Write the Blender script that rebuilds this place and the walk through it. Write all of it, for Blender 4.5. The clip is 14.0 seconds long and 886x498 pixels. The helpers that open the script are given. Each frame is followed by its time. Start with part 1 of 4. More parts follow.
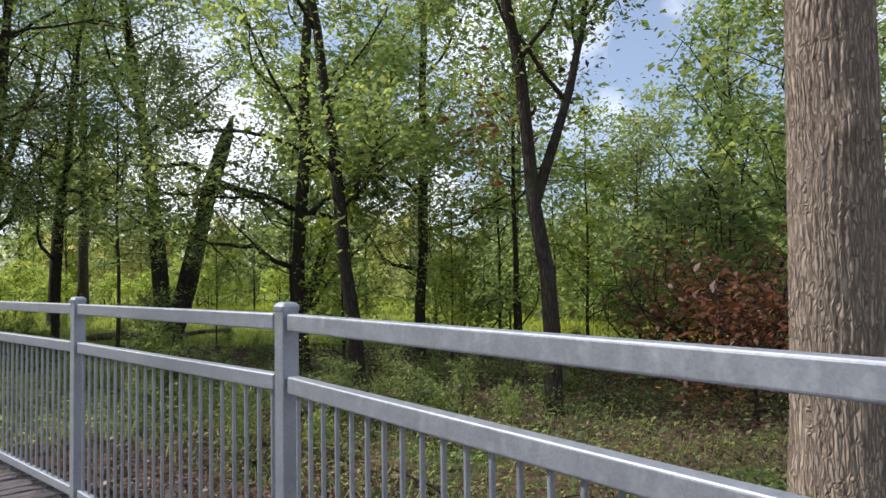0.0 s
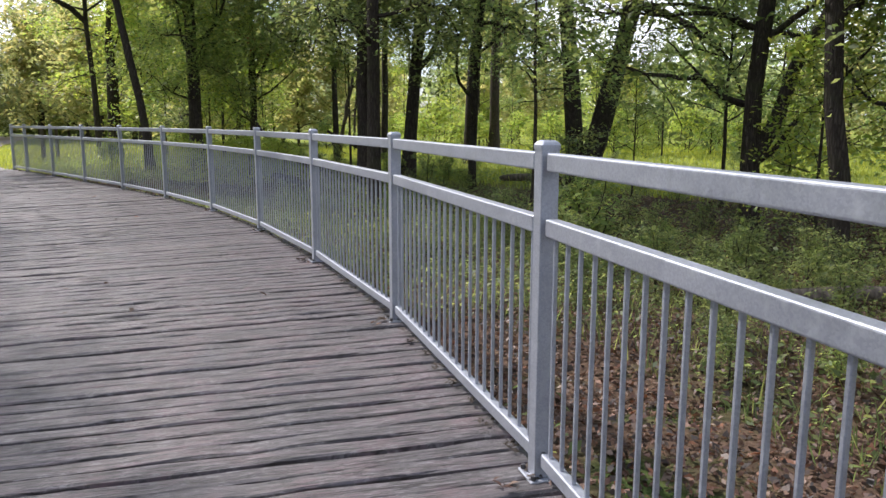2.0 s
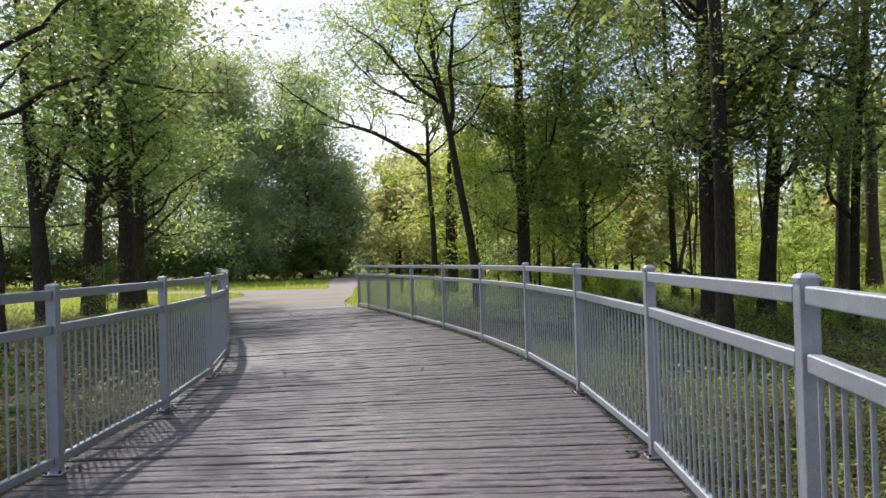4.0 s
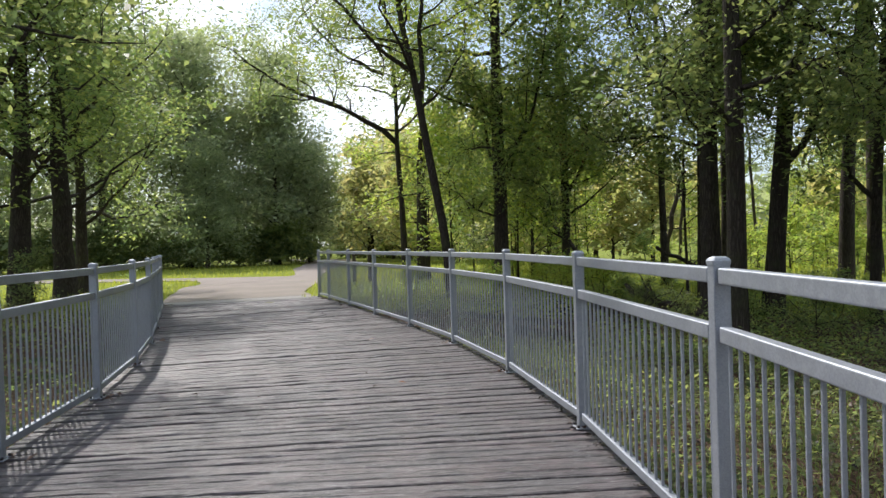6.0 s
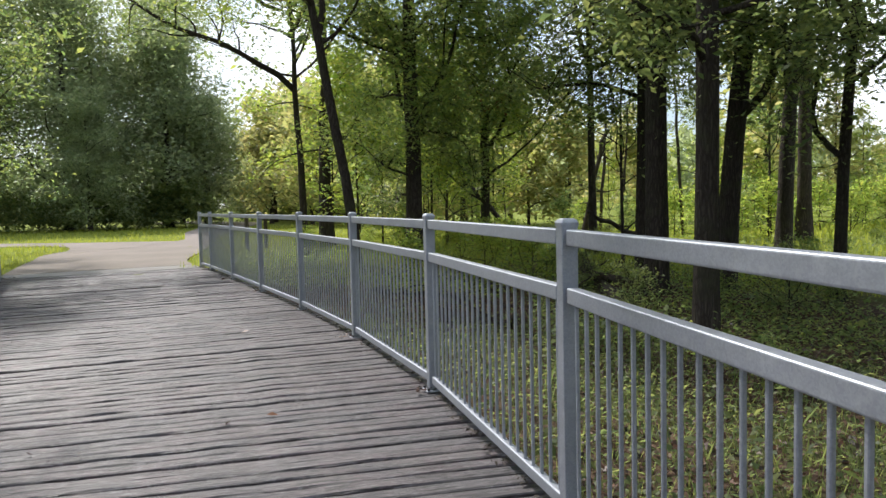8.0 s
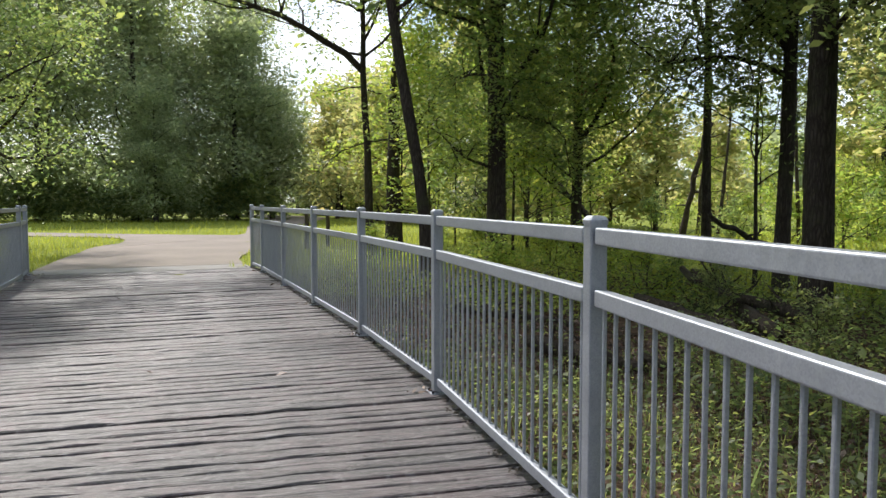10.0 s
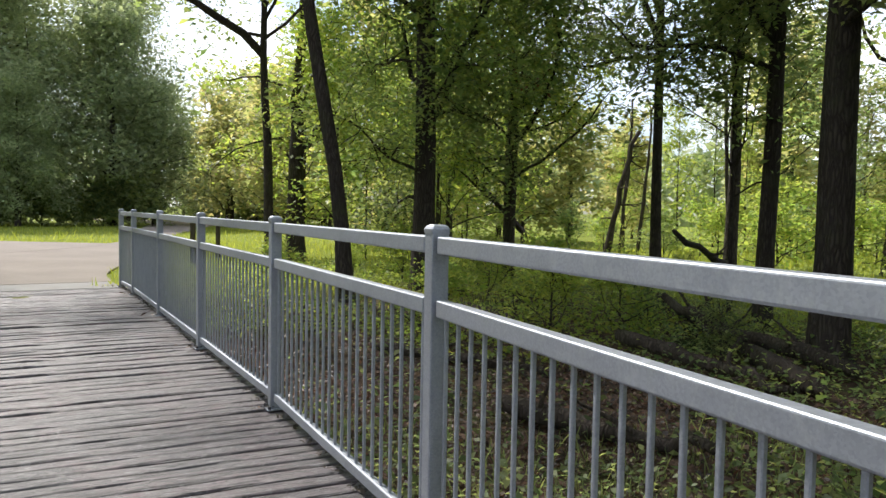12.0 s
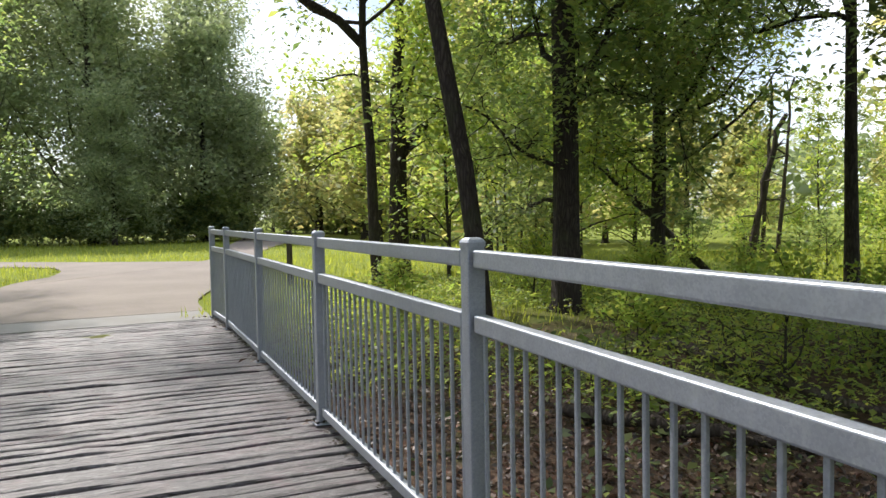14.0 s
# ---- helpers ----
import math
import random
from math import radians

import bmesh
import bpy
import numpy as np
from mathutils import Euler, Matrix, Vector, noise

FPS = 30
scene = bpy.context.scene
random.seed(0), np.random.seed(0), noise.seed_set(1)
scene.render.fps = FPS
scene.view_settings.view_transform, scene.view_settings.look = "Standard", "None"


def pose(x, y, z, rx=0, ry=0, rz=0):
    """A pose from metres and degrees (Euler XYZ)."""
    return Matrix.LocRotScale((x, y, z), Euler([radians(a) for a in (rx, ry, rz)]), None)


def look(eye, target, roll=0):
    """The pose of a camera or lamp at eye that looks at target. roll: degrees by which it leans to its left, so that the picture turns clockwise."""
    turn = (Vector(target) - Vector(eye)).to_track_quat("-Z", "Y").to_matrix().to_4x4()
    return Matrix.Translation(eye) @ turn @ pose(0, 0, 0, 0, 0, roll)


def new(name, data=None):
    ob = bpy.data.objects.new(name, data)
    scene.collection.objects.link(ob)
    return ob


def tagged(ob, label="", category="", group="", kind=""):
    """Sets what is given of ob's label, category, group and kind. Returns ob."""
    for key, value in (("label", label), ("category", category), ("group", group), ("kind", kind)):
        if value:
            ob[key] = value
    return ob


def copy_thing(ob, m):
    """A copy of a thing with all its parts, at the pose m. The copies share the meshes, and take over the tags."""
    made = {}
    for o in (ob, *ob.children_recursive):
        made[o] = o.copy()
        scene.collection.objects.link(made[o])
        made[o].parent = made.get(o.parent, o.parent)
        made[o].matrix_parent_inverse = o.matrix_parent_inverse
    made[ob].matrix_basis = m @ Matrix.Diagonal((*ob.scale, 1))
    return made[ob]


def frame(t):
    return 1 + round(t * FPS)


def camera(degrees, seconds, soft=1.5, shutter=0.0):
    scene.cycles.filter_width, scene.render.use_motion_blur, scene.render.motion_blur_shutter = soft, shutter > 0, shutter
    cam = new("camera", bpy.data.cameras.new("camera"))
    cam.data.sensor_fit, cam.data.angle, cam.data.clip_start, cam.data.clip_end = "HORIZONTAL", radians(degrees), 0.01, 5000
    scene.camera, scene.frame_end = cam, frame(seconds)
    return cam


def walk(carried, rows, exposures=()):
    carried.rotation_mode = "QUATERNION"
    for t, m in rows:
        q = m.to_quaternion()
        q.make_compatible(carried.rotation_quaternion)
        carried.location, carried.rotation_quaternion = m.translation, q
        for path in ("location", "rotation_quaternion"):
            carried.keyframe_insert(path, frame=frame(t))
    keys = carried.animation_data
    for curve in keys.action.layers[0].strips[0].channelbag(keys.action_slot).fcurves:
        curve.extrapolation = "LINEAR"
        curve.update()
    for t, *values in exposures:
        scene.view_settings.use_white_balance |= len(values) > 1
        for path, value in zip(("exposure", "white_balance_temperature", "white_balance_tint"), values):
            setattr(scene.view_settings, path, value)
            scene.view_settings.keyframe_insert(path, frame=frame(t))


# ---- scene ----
PATH = [
    (0, (1.842, -0.14, 1.49), (3.146, 1.375, 1.568), -0.8),
    (0.5, (1.9, 0.579, 1.482), (2.93, 2.293, 1.503), -2.2),
    (1, (2.016, 1.226, 1.457), (2.908, 3.015, 1.371), -2.2),
    (1.5, (2.157, 1.869, 1.438), (2.694, 3.767, 1.107), -1.6),
    (2, (2.276, 2.477, 1.467), (2.674, 4.409, 1.134), 0.1),
    (2.5, (2.418, 3.171, 1.472), (2.516, 5.153, 1.222), -0.7),
    (3, (2.41, 3.779, 1.489), (2.161, 5.762, 1.427), -0.0),
    (5.5, (2.132, 6.374, 1.503), (1.613, 8.305, 1.552), -2.2),
    (6, (2.016, 7.016, 1.5), (1.616, 8.975, 1.482), -1.8),
    (6.5, (1.878, 7.588, 1.503), (1.613, 9.57, 1.472), -0.8),
    (7, (1.821, 8.28, 1.502), (1.657, 10.273, 1.458), -0.6),
    (7.5, (1.683, 8.945, 1.506), (1.539, 10.939, 1.445), -0.4),
    (8, (1.597, 9.677, 1.483), (1.434, 11.666, 1.359), -1.4),
    (8.5, (1.415, 10.322, 1.493), (1.222, 12.309, 1.362), -1.0),
    (9, (1.287, 10.994, 1.481), (1.027, 12.974, 1.37), -0.8),
    (11.5, (0.204, 14.22, 1.452), (-0.156, 16.181, 1.299), 0.3),
    (12, (0.025, 14.839, 1.455), (-0.026, 16.835, 1.354), 1.0),
    (12.5, (-0.172, 15.49, 1.46), (-0.226, 17.487, 1.377), 0.1),
    (13, (-0.427, 16.039, 1.484), (-0.469, 18.037, 1.408), 0.1),
    (13.5, (-0.687, 16.588, 1.476), (-0.856, 18.579, 1.39), -0.7),
    (14, (-1.032, 17.217, 1.488), (-1.302, 19.196, 1.4), -1.1),
]
cam = camera(61.2, 14.0, soft=1.5)
walk(cam, [(t, look(eye, target, roll)) for t, eye, target, roll in PATH],
     exposures=((0.0, -0.10, 6280, 13.5), (0.7, 0.10, 6280, 14.5), (1.5, 0.26, 6260, 17.5), (2.5, 0.16, 6260, 16.5), (5.5, -0.03, 6280, 12.5),
                (9.0, 0.05, 6320, 11.5), (11.0, 0.12, 6400, 11), (14.0, 0.20, 6380, 11.5)))


# ---- sky and sun ----
SUN_AZ, SUN_EL = 42.0, 46.0          # degrees left of +y, and above the horizon
world = bpy.data.worlds.new("sky")
scene.world = world
world.use_nodes = True
wn = world.node_tree.nodes
wl = world.node_tree.links
background = wn["Background"]
sky = wn.new("ShaderNodeTexSky")
sky.sky_type = "NISHITA"
sky.sun_disc = False
sky.sun_elevation = radians(SUN_EL)
sky.sun_rotation = radians(-SUN_AZ)
sky.dust_density = 1.3
sky.ozone_density = 1.5
cloud = wn.new("ShaderNodeTexNoise")
cloud.inputs["Scale"].default_value = 3.2
cloud.inputs["Detail"].default_value = 7
cloud.inputs["Roughness"].default_value = 0.6
ramp = wn.new("ShaderNodeValToRGB")
ramp.color_ramp.elements[0].position = 0.45
ramp.color_ramp.elements[1].position = 0.61
mixer = wn.new("ShaderNodeMix")
mixer.data_type = "RGBA"
mixer.inputs["B"].default_value = (10.0, 10.3, 10.9, 1)
wl.new(cloud.outputs["Fac"], ramp.inputs["Fac"])
wl.new(ramp.outputs["Color"], mixer.inputs["Factor"])
haze = wn.new("ShaderNodeMix")
haze.data_type = "RGBA"
haze.inputs["Factor"].default_value = 0.25
haze.inputs["B"].default_value = (5.8, 6.7, 8.4, 1)
wl.new(sky.outputs["Color"], haze.inputs["A"])
wl.new(haze.outputs["Result"], mixer.inputs["A"])
wl.new(mixer.outputs["Result"], background.inputs["Color"])
background.inputs["Strength"].default_value = 0.15

sun_data = bpy.data.lights.new("sun", "SUN")
sun_data.energy = 5.0
sun_data.angle = radians(1.5)
sun_data.color = (1.0, 0.945, 0.86)
sun = new("sun", sun_data)
a, e = radians(SUN_AZ), radians(SUN_EL)
toward = Vector((-math.sin(a) * math.cos(e), math.cos(a) * math.cos(e), math.sin(e)))
sun.matrix_world = look(toward * 60, (0, 0, 0))


# ---- materials ----
class Mat:
    """A node material with short ways to add nodes."""

    def __init__(self, name):
        self.m = bpy.data.materials.new(name)
        self.m.use_nodes = True
        self.n, self.l = self.m.node_tree.nodes, self.m.node_tree.links
        self.p = self.n["Principled BSDF"]
        self.out = self.n["Material Output"]

    def node(self, kind, **values):
        nd = self.n.new(kind)
        for key, value in values.items():
            nd.inputs[key.replace("_", " ")].default_value = value
        return nd

    def link(self, a, b):
        self.l.new(a, b)

    def world_coords(self, scale=(1, 1, 1)):
        geo = self.n.new("ShaderNodeNewGeometry")
        mp = self.n.new("ShaderNodeMapping")
        mp.inputs["Scale"].default_value = scale
        self.link(geo.outputs["Position"], mp.inputs["Vector"])
        return mp.outputs["Vector"]

    def noise(self, vector, scale, detail=4, rough=0.55):
        nd = self.node("ShaderNodeTexNoise", Scale=scale, Detail=detail, Roughness=rough)
        self.link(vector, nd.inputs["Vector"])
        return nd.outputs["Fac"]

    def ramp(self, value, *stops):
        nd = self.n.new("ShaderNodeValToRGB")
        el = nd.color_ramp.elements
        while len(el) < len(stops):
            el.new(0.5)
        for item, (pos, colour) in zip(el, stops):
            item.position = pos
            item.color = (*colour, 1) if isinstance(colour, tuple) else (colour, colour, colour, 1)
        self.link(value, nd.inputs["Fac"])
        return nd.outputs["Color"]

    def mix(self, factor, a, b, blend="MIX"):
        nd = self.n.new("ShaderNodeMix")
        nd.data_type, nd.blend_type = "RGBA", blend
        for slot, value in (("Factor", factor), ("A", a), ("B", b)):
            if isinstance(value, (int, float)):
                nd.inputs[slot].default_value = value
            elif isinstance(value, tuple):
                nd.inputs[slot].default_value = (*value, 1)
            else:
                self.link(value, nd.inputs[slot])
        return nd.outputs["Result"]

    def bump(self, height, strength=0.4, distance=0.01):
        nd = self.node("ShaderNodeBump", Strength=strength, Distance=distance)
        self.link(height, nd.inputs["Height"])
        self.link(nd.outputs["Normal"], self.p.inputs["Normal"])

    def finish(self, colour=None, rough=0.7, metal=0.0, spec=0.4):
        if colour is not None:
            self.link(colour, self.p.inputs["Base Color"])
        if isinstance(rough, (int, float)):
            self.p.inputs["Roughness"].default_value = rough
        else:
            self.link(rough, self.p.inputs["Roughness"])
        self.p.inputs["Metallic"].default_value = metal
        self.p.inputs["Specular IOR Level"].default_value = spec
        return self.m


def galvanised_steel():
    m = Mat("galvanised_steel")
    v = m.world_coords()
    vor = m.node("ShaderNodeTexVoronoi", Scale=150.0)
    m.link(v, vor.inputs["Vector"])
    spangle = m.ramp(vor.outputs["Color"], (0.2, (0.340, 0.362, 0.412)), (0.8, (0.405, 0.428, 0.482)))
    stain = m.noise(v, 5.0, 6, 0.65)
    colour = m.mix(m.ramp(stain, (0.42, 0.0), (0.72, 0.45)), spangle, (0.270, 0.290, 0.332))
    chalk = m.noise(m.world_coords((1, 1, 0.7)), 26.0, 6, 0.72)
    colour = m.mix(m.ramp(chalk, (0.50, 0.0), (0.66, 0.45)), colour, (0.50, 0.52, 0.55))
    m.bump(stain, 0.10, 0.004)
    return m.finish(colour, m.ramp(chalk, (0.35, 0.44), (0.65, 0.60)), 0.66, 0.5)


# near-black for the nuts and for the shade painted into rail-end seams
def dark_seam_nut():
    m = Mat("seam_nut_dark")
    n = m.noise(m.world_coords(), 30.0)
    return m.finish(m.ramp(n, (0.3, (0.03, 0.03, 0.033)), (0.7, (0.06, 0.06, 0.065))), 0.6)


def weathered_board():
    m = Mat("weathered_board")
    info = m.n.new("ShaderNodeObjectInfo")
    tc = m.n.new("ShaderNodeTexCoord")
    shift = m.node("ShaderNodeVectorMath")
    shift.operation = "ADD"
    spread = m.node("ShaderNodeVectorMath")
    spread.operation = "SCALE"
    m.link(info.outputs["Random"], spread.inputs["Scale"])
    spread.inputs[0].default_value = (37.0, 91.0, 13.0)
    m.link(tc.outputs["Object"], shift.inputs[0])
    m.link(spread.outputs["Vector"], shift.inputs[1])

    def scaled(s):
        mp = m.n.new("ShaderNodeMapping")
        mp.inputs["Scale"].default_value = s
        m.link(shift.outputs["Vector"], mp.inputs["Vector"])
        return mp.outputs["Vector"]

    tone = m.ramp(info.outputs["Random"], (0.0, (0.068, 0.061, 0.066)), (0.35, (0.095, 0.085, 0.092)),
                  (0.6, (0.080, 0.074, 0.083)), (0.8, (0.109, 0.090, 0.100)), (1.0, (0.090, 0.084, 0.090)))
    blotch = m.noise(m.world_coords(), 0.9, 5, 0.6)
    colour = m.mix(m.ramp(blotch, (0.40, 0.0), (0.75, 0.5)), tone, (0.125, 0.113, 0.120))
    red = m.noise(m.world_coords((1.0, 1.6, 1)), 1.5, 5, 0.65)
    colour = m.mix(m.ramp(red, (0.45, 0.0), (0.60, 0.70)), colour, (0.180, 0.112, 0.124))
    algae = m.noise(m.world_coords((1.3, 2.0, 1)), 1.2, 5, 0.65)
    colour = m.mix(m.ramp(algae, (0.52, 0.0), (0.64, 0.6)), colour, (0.124, 0.133, 0.124))
    # broken silvery wear and dull stains, a hand's length along the grain
    pale = m.noise(scaled((8.0, 26, 6)), 1.7, 7, 0.78)
    colour = m.mix(m.ramp(pale, (0.53, 0.0), (0.58, 0.68)), colour, (0.242, 0.230, 0.239))
    stain = m.noise(scaled((4.5, 28, 6)), 1.5, 7, 0.78)
    colour = m.mix(m.ramp(stain, (0.455, 0.85), (0.495, 0.0)), colour, (0.035, 0.034, 0.034))
    grain = m.noise(scaled((2.5, 110, 12)), 1.8, 5, 0.7)
    colour = m.mix(m.ramp(grain, (0.40, 0.6), (0.55, 0.0)), colour, (0.06, 0.052, 0.052))
    speck = m.noise(m.world_coords(), 60.0, 4, 0.65)
    colour = m.mix(m.ramp(speck, (0.64, 0.0), (0.70, 0.8)), colour, (0.06, 0.048, 0.044))
    # drying checks that open and close along the grain
    line = m.noise(scaled((0.55, 17, 3)), 2.0, 3, 0.5)
    check = m.ramp(line, (0.470, 0.0), (0.490, 1.0), (0.500, 1.0), (0.520, 0.0))
    parts_of_line = m.ramp(m.noise(scaled((2.2, 7, 2)), 1.1, 3, 0.6), (0.40, 0.0), (0.47, 1.0))
    checks = m.mix(1.0, check, parts_of_line, "MULTIPLY")
    colour = m.mix(m.mix(1.0, checks, (0.9, 0.9, 0.9), "MULTIPLY"), colour, (0.022, 0.018, 0.017))
    height = m.mix(checks, m.mix(0.35, grain, pale), (0.0, 0.0, 0.0))
    m.bump(height, 0.9, 0.008)
    return m.finish(colour, m.ramp(pale, (0.3, 0.64), (0.7, 0.42)), 0.0, 0.65)


def plain_timber():
    m = Mat("dark_timber")
    n = m.noise(m.world_coords((1, 1, 0.2)), 14.0, 5)
    m.bump(n, 0.4, 0.01)
    return m.finish(m.ramp(n, (0.3, (0.035, 0.028, 0.022)), (0.7, (0.09, 0.072, 0.058))), 0.85)


def bark(name, dark, light, ridge=9.0, depth=0.05, moss=0.0):
    m = Mat(name)
    v = m.world_coords((1, 1, 0.11))
    wob = m.noise(m.world_coords((1, 1, 0.5)), 3.0, 3)
    off = m.node("ShaderNodeVectorMath")
    off.operation = "MULTIPLY_ADD"
    off.inputs[1].default_value = (0.30, 0.30, 0.12)
    m.link(wob, off.inputs[0])
    m.link(v, off.inputs[2])
    vor = m.node("ShaderNodeTexVoronoi", Scale=ridge)
    vor.feature = "DISTANCE_TO_EDGE"
    m.link(off.outputs["Vector"], vor.inputs["Vector"])
    fine = m.noise(m.world_coords((1, 1, 0.35)), 26.0, 6, 0.7)
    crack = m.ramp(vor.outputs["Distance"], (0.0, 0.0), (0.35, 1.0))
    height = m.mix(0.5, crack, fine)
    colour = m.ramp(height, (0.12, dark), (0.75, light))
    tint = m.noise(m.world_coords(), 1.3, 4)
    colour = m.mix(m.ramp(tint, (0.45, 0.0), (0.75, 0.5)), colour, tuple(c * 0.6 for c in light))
    if moss:
        colour = m.mix(m.ramp(m.noise(m.world_coords(), 2.6, 5), (0.5, 0.0), (0.7, moss)), colour, (0.07, 0.085, 0.035))
    m.bump(height, 1.0, depth)
    return m.finish(colour, 0.92, 0.0, 0.2)


def leaf(name, *colours, glow=0.55, sheen=0.35):
    """Leaves: colour by leaf, light passes through them."""
    m = Mat(name)
    geo = m.n.new("ShaderNodeNewGeometry")
    n = len(colours)
    colour = m.ramp(geo.outputs["Random Per Island"], *[((i + 0.5) / n, c) for i, c in enumerate(colours)])
    patch = m.noise(m.world_coords(), 0.55, 3)
    colour = m.mix(m.ramp(patch, (0.4, 0.0), (0.7, 0.35)), colour, colours[-1])
    m.link(colour, m.p.inputs["Base Color"])
    m.p.inputs["Roughness"].default_value = 0.5
    m.p.inputs["Specular IOR Level"].default_value = sheen
    tr = m.node("ShaderNodeBsdfTranslucent")
    warm = m.mix(1.0, colour, (0.98, 1.0, 0.70), "MULTIPLY")
    bright = m.mix(1.0, warm, (3.1, 2.75, 3.3), "MULTIPLY")
    m.link(bright, tr.inputs["Color"])
    mx = m.node("ShaderNodeMixShader", Fac=glow)
    m.link(m.p.outputs["BSDF"], mx.inputs[1])
    m.link(tr.outputs["BSDF"], mx.inputs[2])
    m.link(mx.outputs["Shader"], m.out.inputs["Surface"])
    return m.m


def woodland_floor():
    m = Mat("woodland_floor")
    v = m.world_coords()
    big = m.noise(v, 0.16, 4)
    mid = m.noise(v, 0.8, 5, 0.6)
    fine = m.noise(v, 9.0, 6, 0.7)
    litter = m.ramp(fine, (0.3, (0.032, 0.023, 0.017)), (0.5, (0.092, 0.061, 0.043)), (0.7, (0.17, 0.115, 0.08)))
    green = m.ramp(fine, (0.3, (0.018, 0.034, 0.01)), (0.55, (0.05, 0.085, 0.02)), (0.75, (0.10, 0.14, 0.035)))
    colour = m.mix(m.ramp(mid, (0.52, 0.0), (0.66, 0.9)), litter, green)
    # mown grass beyond the end of the deck and in the clearing
    pos = m.n.new("ShaderNodeNewGeometry")
    sep = m.n.new("ShaderNodeSeparateXYZ")
    m.link(pos.outputs["Position"], sep.inputs["Vector"])
    north = m.node("ShaderNodeMath")
    north.operation = "MULTIPLY_ADD"
    north.inputs[1].default_value = -0.3
    m.link(sep.outputs["X"], north.inputs[0])
    m.link(sep.outputs["Y"], north.inputs[2])
    wide = m.node("ShaderNodeMapRange")
    wide.inputs["From Min"].default_value, wide.inputs["From Max"].default_value = 27.0, 31.0
    m.link(north.outputs["Value"], wide.inputs["Value"])
    east = m.node("ShaderNodeMath")
    east.operation = "MULTIPLY_ADD"
    east.inputs[1].default_value = 0.9
    m.link(sep.outputs["X"], east.inputs[0])
    m.link(sep.outputs["Y"], east.inputs[2])
    open_side = m.node("ShaderNodeMapRange")
    open_side.inputs["From Min"].default_value, open_side.inputs["From Max"].default_value = 29.0, 33.0
    m.link(east.outputs["Value"], open_side.inputs["Value"])
    both = m.node("ShaderNodeMath")
    both.operation = "MAXIMUM"
    m.link(wide.outputs["Result"], both.inputs[0])
    m.link(open_side.outputs["Result"], both.inputs[1])
    turf = m.ramp(fine, (0.25, (0.12, 0.15, 0.024)), (0.5, (0.20, 0.24, 0.04)), (0.75, (0.28, 0.31, 0.07)))
    colour = m.mix(both.outputs["Value"], colour, turf)
    m.bump(fine, 0.8, 0.05)
    return m.finish(colour, 0.95, 0.0, 0.1)


def worn_asphalt():
    m = Mat("worn_asphalt")
    v = m.world_coords()
    grit = m.noise(v, 60.0, 4, 0.7)
    wide = m.noise(v, 0.5, 5, 0.6)
    colour = m.ramp(grit, (0.3, (0.19, 0.16, 0.14)), (0.7, (0.30, 0.26, 0.23)))
    colour = m.mix(m.ramp(wide, (0.4, 0.0), (0.7, 0.5)), colour, (0.35, 0.30, 0.26))
    m.bump(grit, 0.3, 0.005)
    return m.finish(colour, 0.9, 0.0, 0.25)


def pale_concrete():
    m = Mat("pale_concrete")
    v = m.world_coords()
    grit = m.noise(v, 40.0, 5, 0.7)
    colour = m.ramp(grit, (0.3, (0.22, 0.213, 0.205)), (0.7, (0.32, 0.31, 0.30)))
    colour = m.mix(m.ramp(m.noise(v, 1.6, 5), (0.45, 0.0), (0.7, 0.6)), colour, (0.22, 0.20, 0.18))
    m.bump(grit, 0.3, 0.004)
    return m.finish(colour, 0.85, 0.0, 0.3)


STEEL, SEAM_NUT, BOARD, TIMBER = galvanised_steel(), dark_seam_nut(), weathered_board(), plain_timber()
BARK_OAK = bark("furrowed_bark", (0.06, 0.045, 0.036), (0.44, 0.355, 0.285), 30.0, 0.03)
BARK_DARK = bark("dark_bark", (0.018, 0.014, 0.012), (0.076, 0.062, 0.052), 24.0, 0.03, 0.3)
BARK_MID = bark("brown_bark", (0.022, 0.018, 0.015), (0.10, 0.078, 0.062), 24.0, 0.03, 0.25)
BARK_GREY = bark("dead_wood", (0.06, 0.05, 0.042), (0.25, 0.21, 0.17), 10.0, 0.02)
LEAF_GREEN = leaf("green_leaves", (0.071, 0.123, 0.044), (0.106, 0.171, 0.054), (0.150, 0.215, 0.067), (0.106, 0.149, 0.070), (0.212, 0.253, 0.073))
LEAF_DEEP = leaf("deep_green_leaves", (0.063, 0.099, 0.043), (0.088, 0.132, 0.051), (0.120, 0.158, 0.060), (0.156, 0.186, 0.068), glow=0.56)
# brighter, yellower leaf colour that stands for sunlit foliage
LEAF_GOLD = leaf("yellow_green_leaves", (0.121, 0.201, 0.039), (0.161, 0.242, 0.045), (0.215, 0.268, 0.054), (0.140, 0.221, 0.045), (0.236, 0.258, 0.054), glow=0.56)
# yellowing leaves of the far wood, paled to carry its sunlight and haze
LEAF_PALE = leaf("pale_sunlit_yellow_leaves", (0.20, 0.225, 0.085), (0.27, 0.275, 0.115), (0.33, 0.30, 0.14), (0.22, 0.25, 0.10), (0.16, 0.20, 0.075), glow=0.55)
LEAF_GREY = leaf("silvery_green_leaves", (0.140, 0.188, 0.100), (0.196, 0.245, 0.142), (0.256, 0.300, 0.190), (0.158, 0.205, 0.092), glow=0.5, sheen=0.75)
LEAF_RUST = leaf("rust_leaves", (0.088, 0.034, 0.020), (0.128, 0.051, 0.027), (0.072, 0.030, 0.018), (0.160, 0.081, 0.041), glow=0.3)
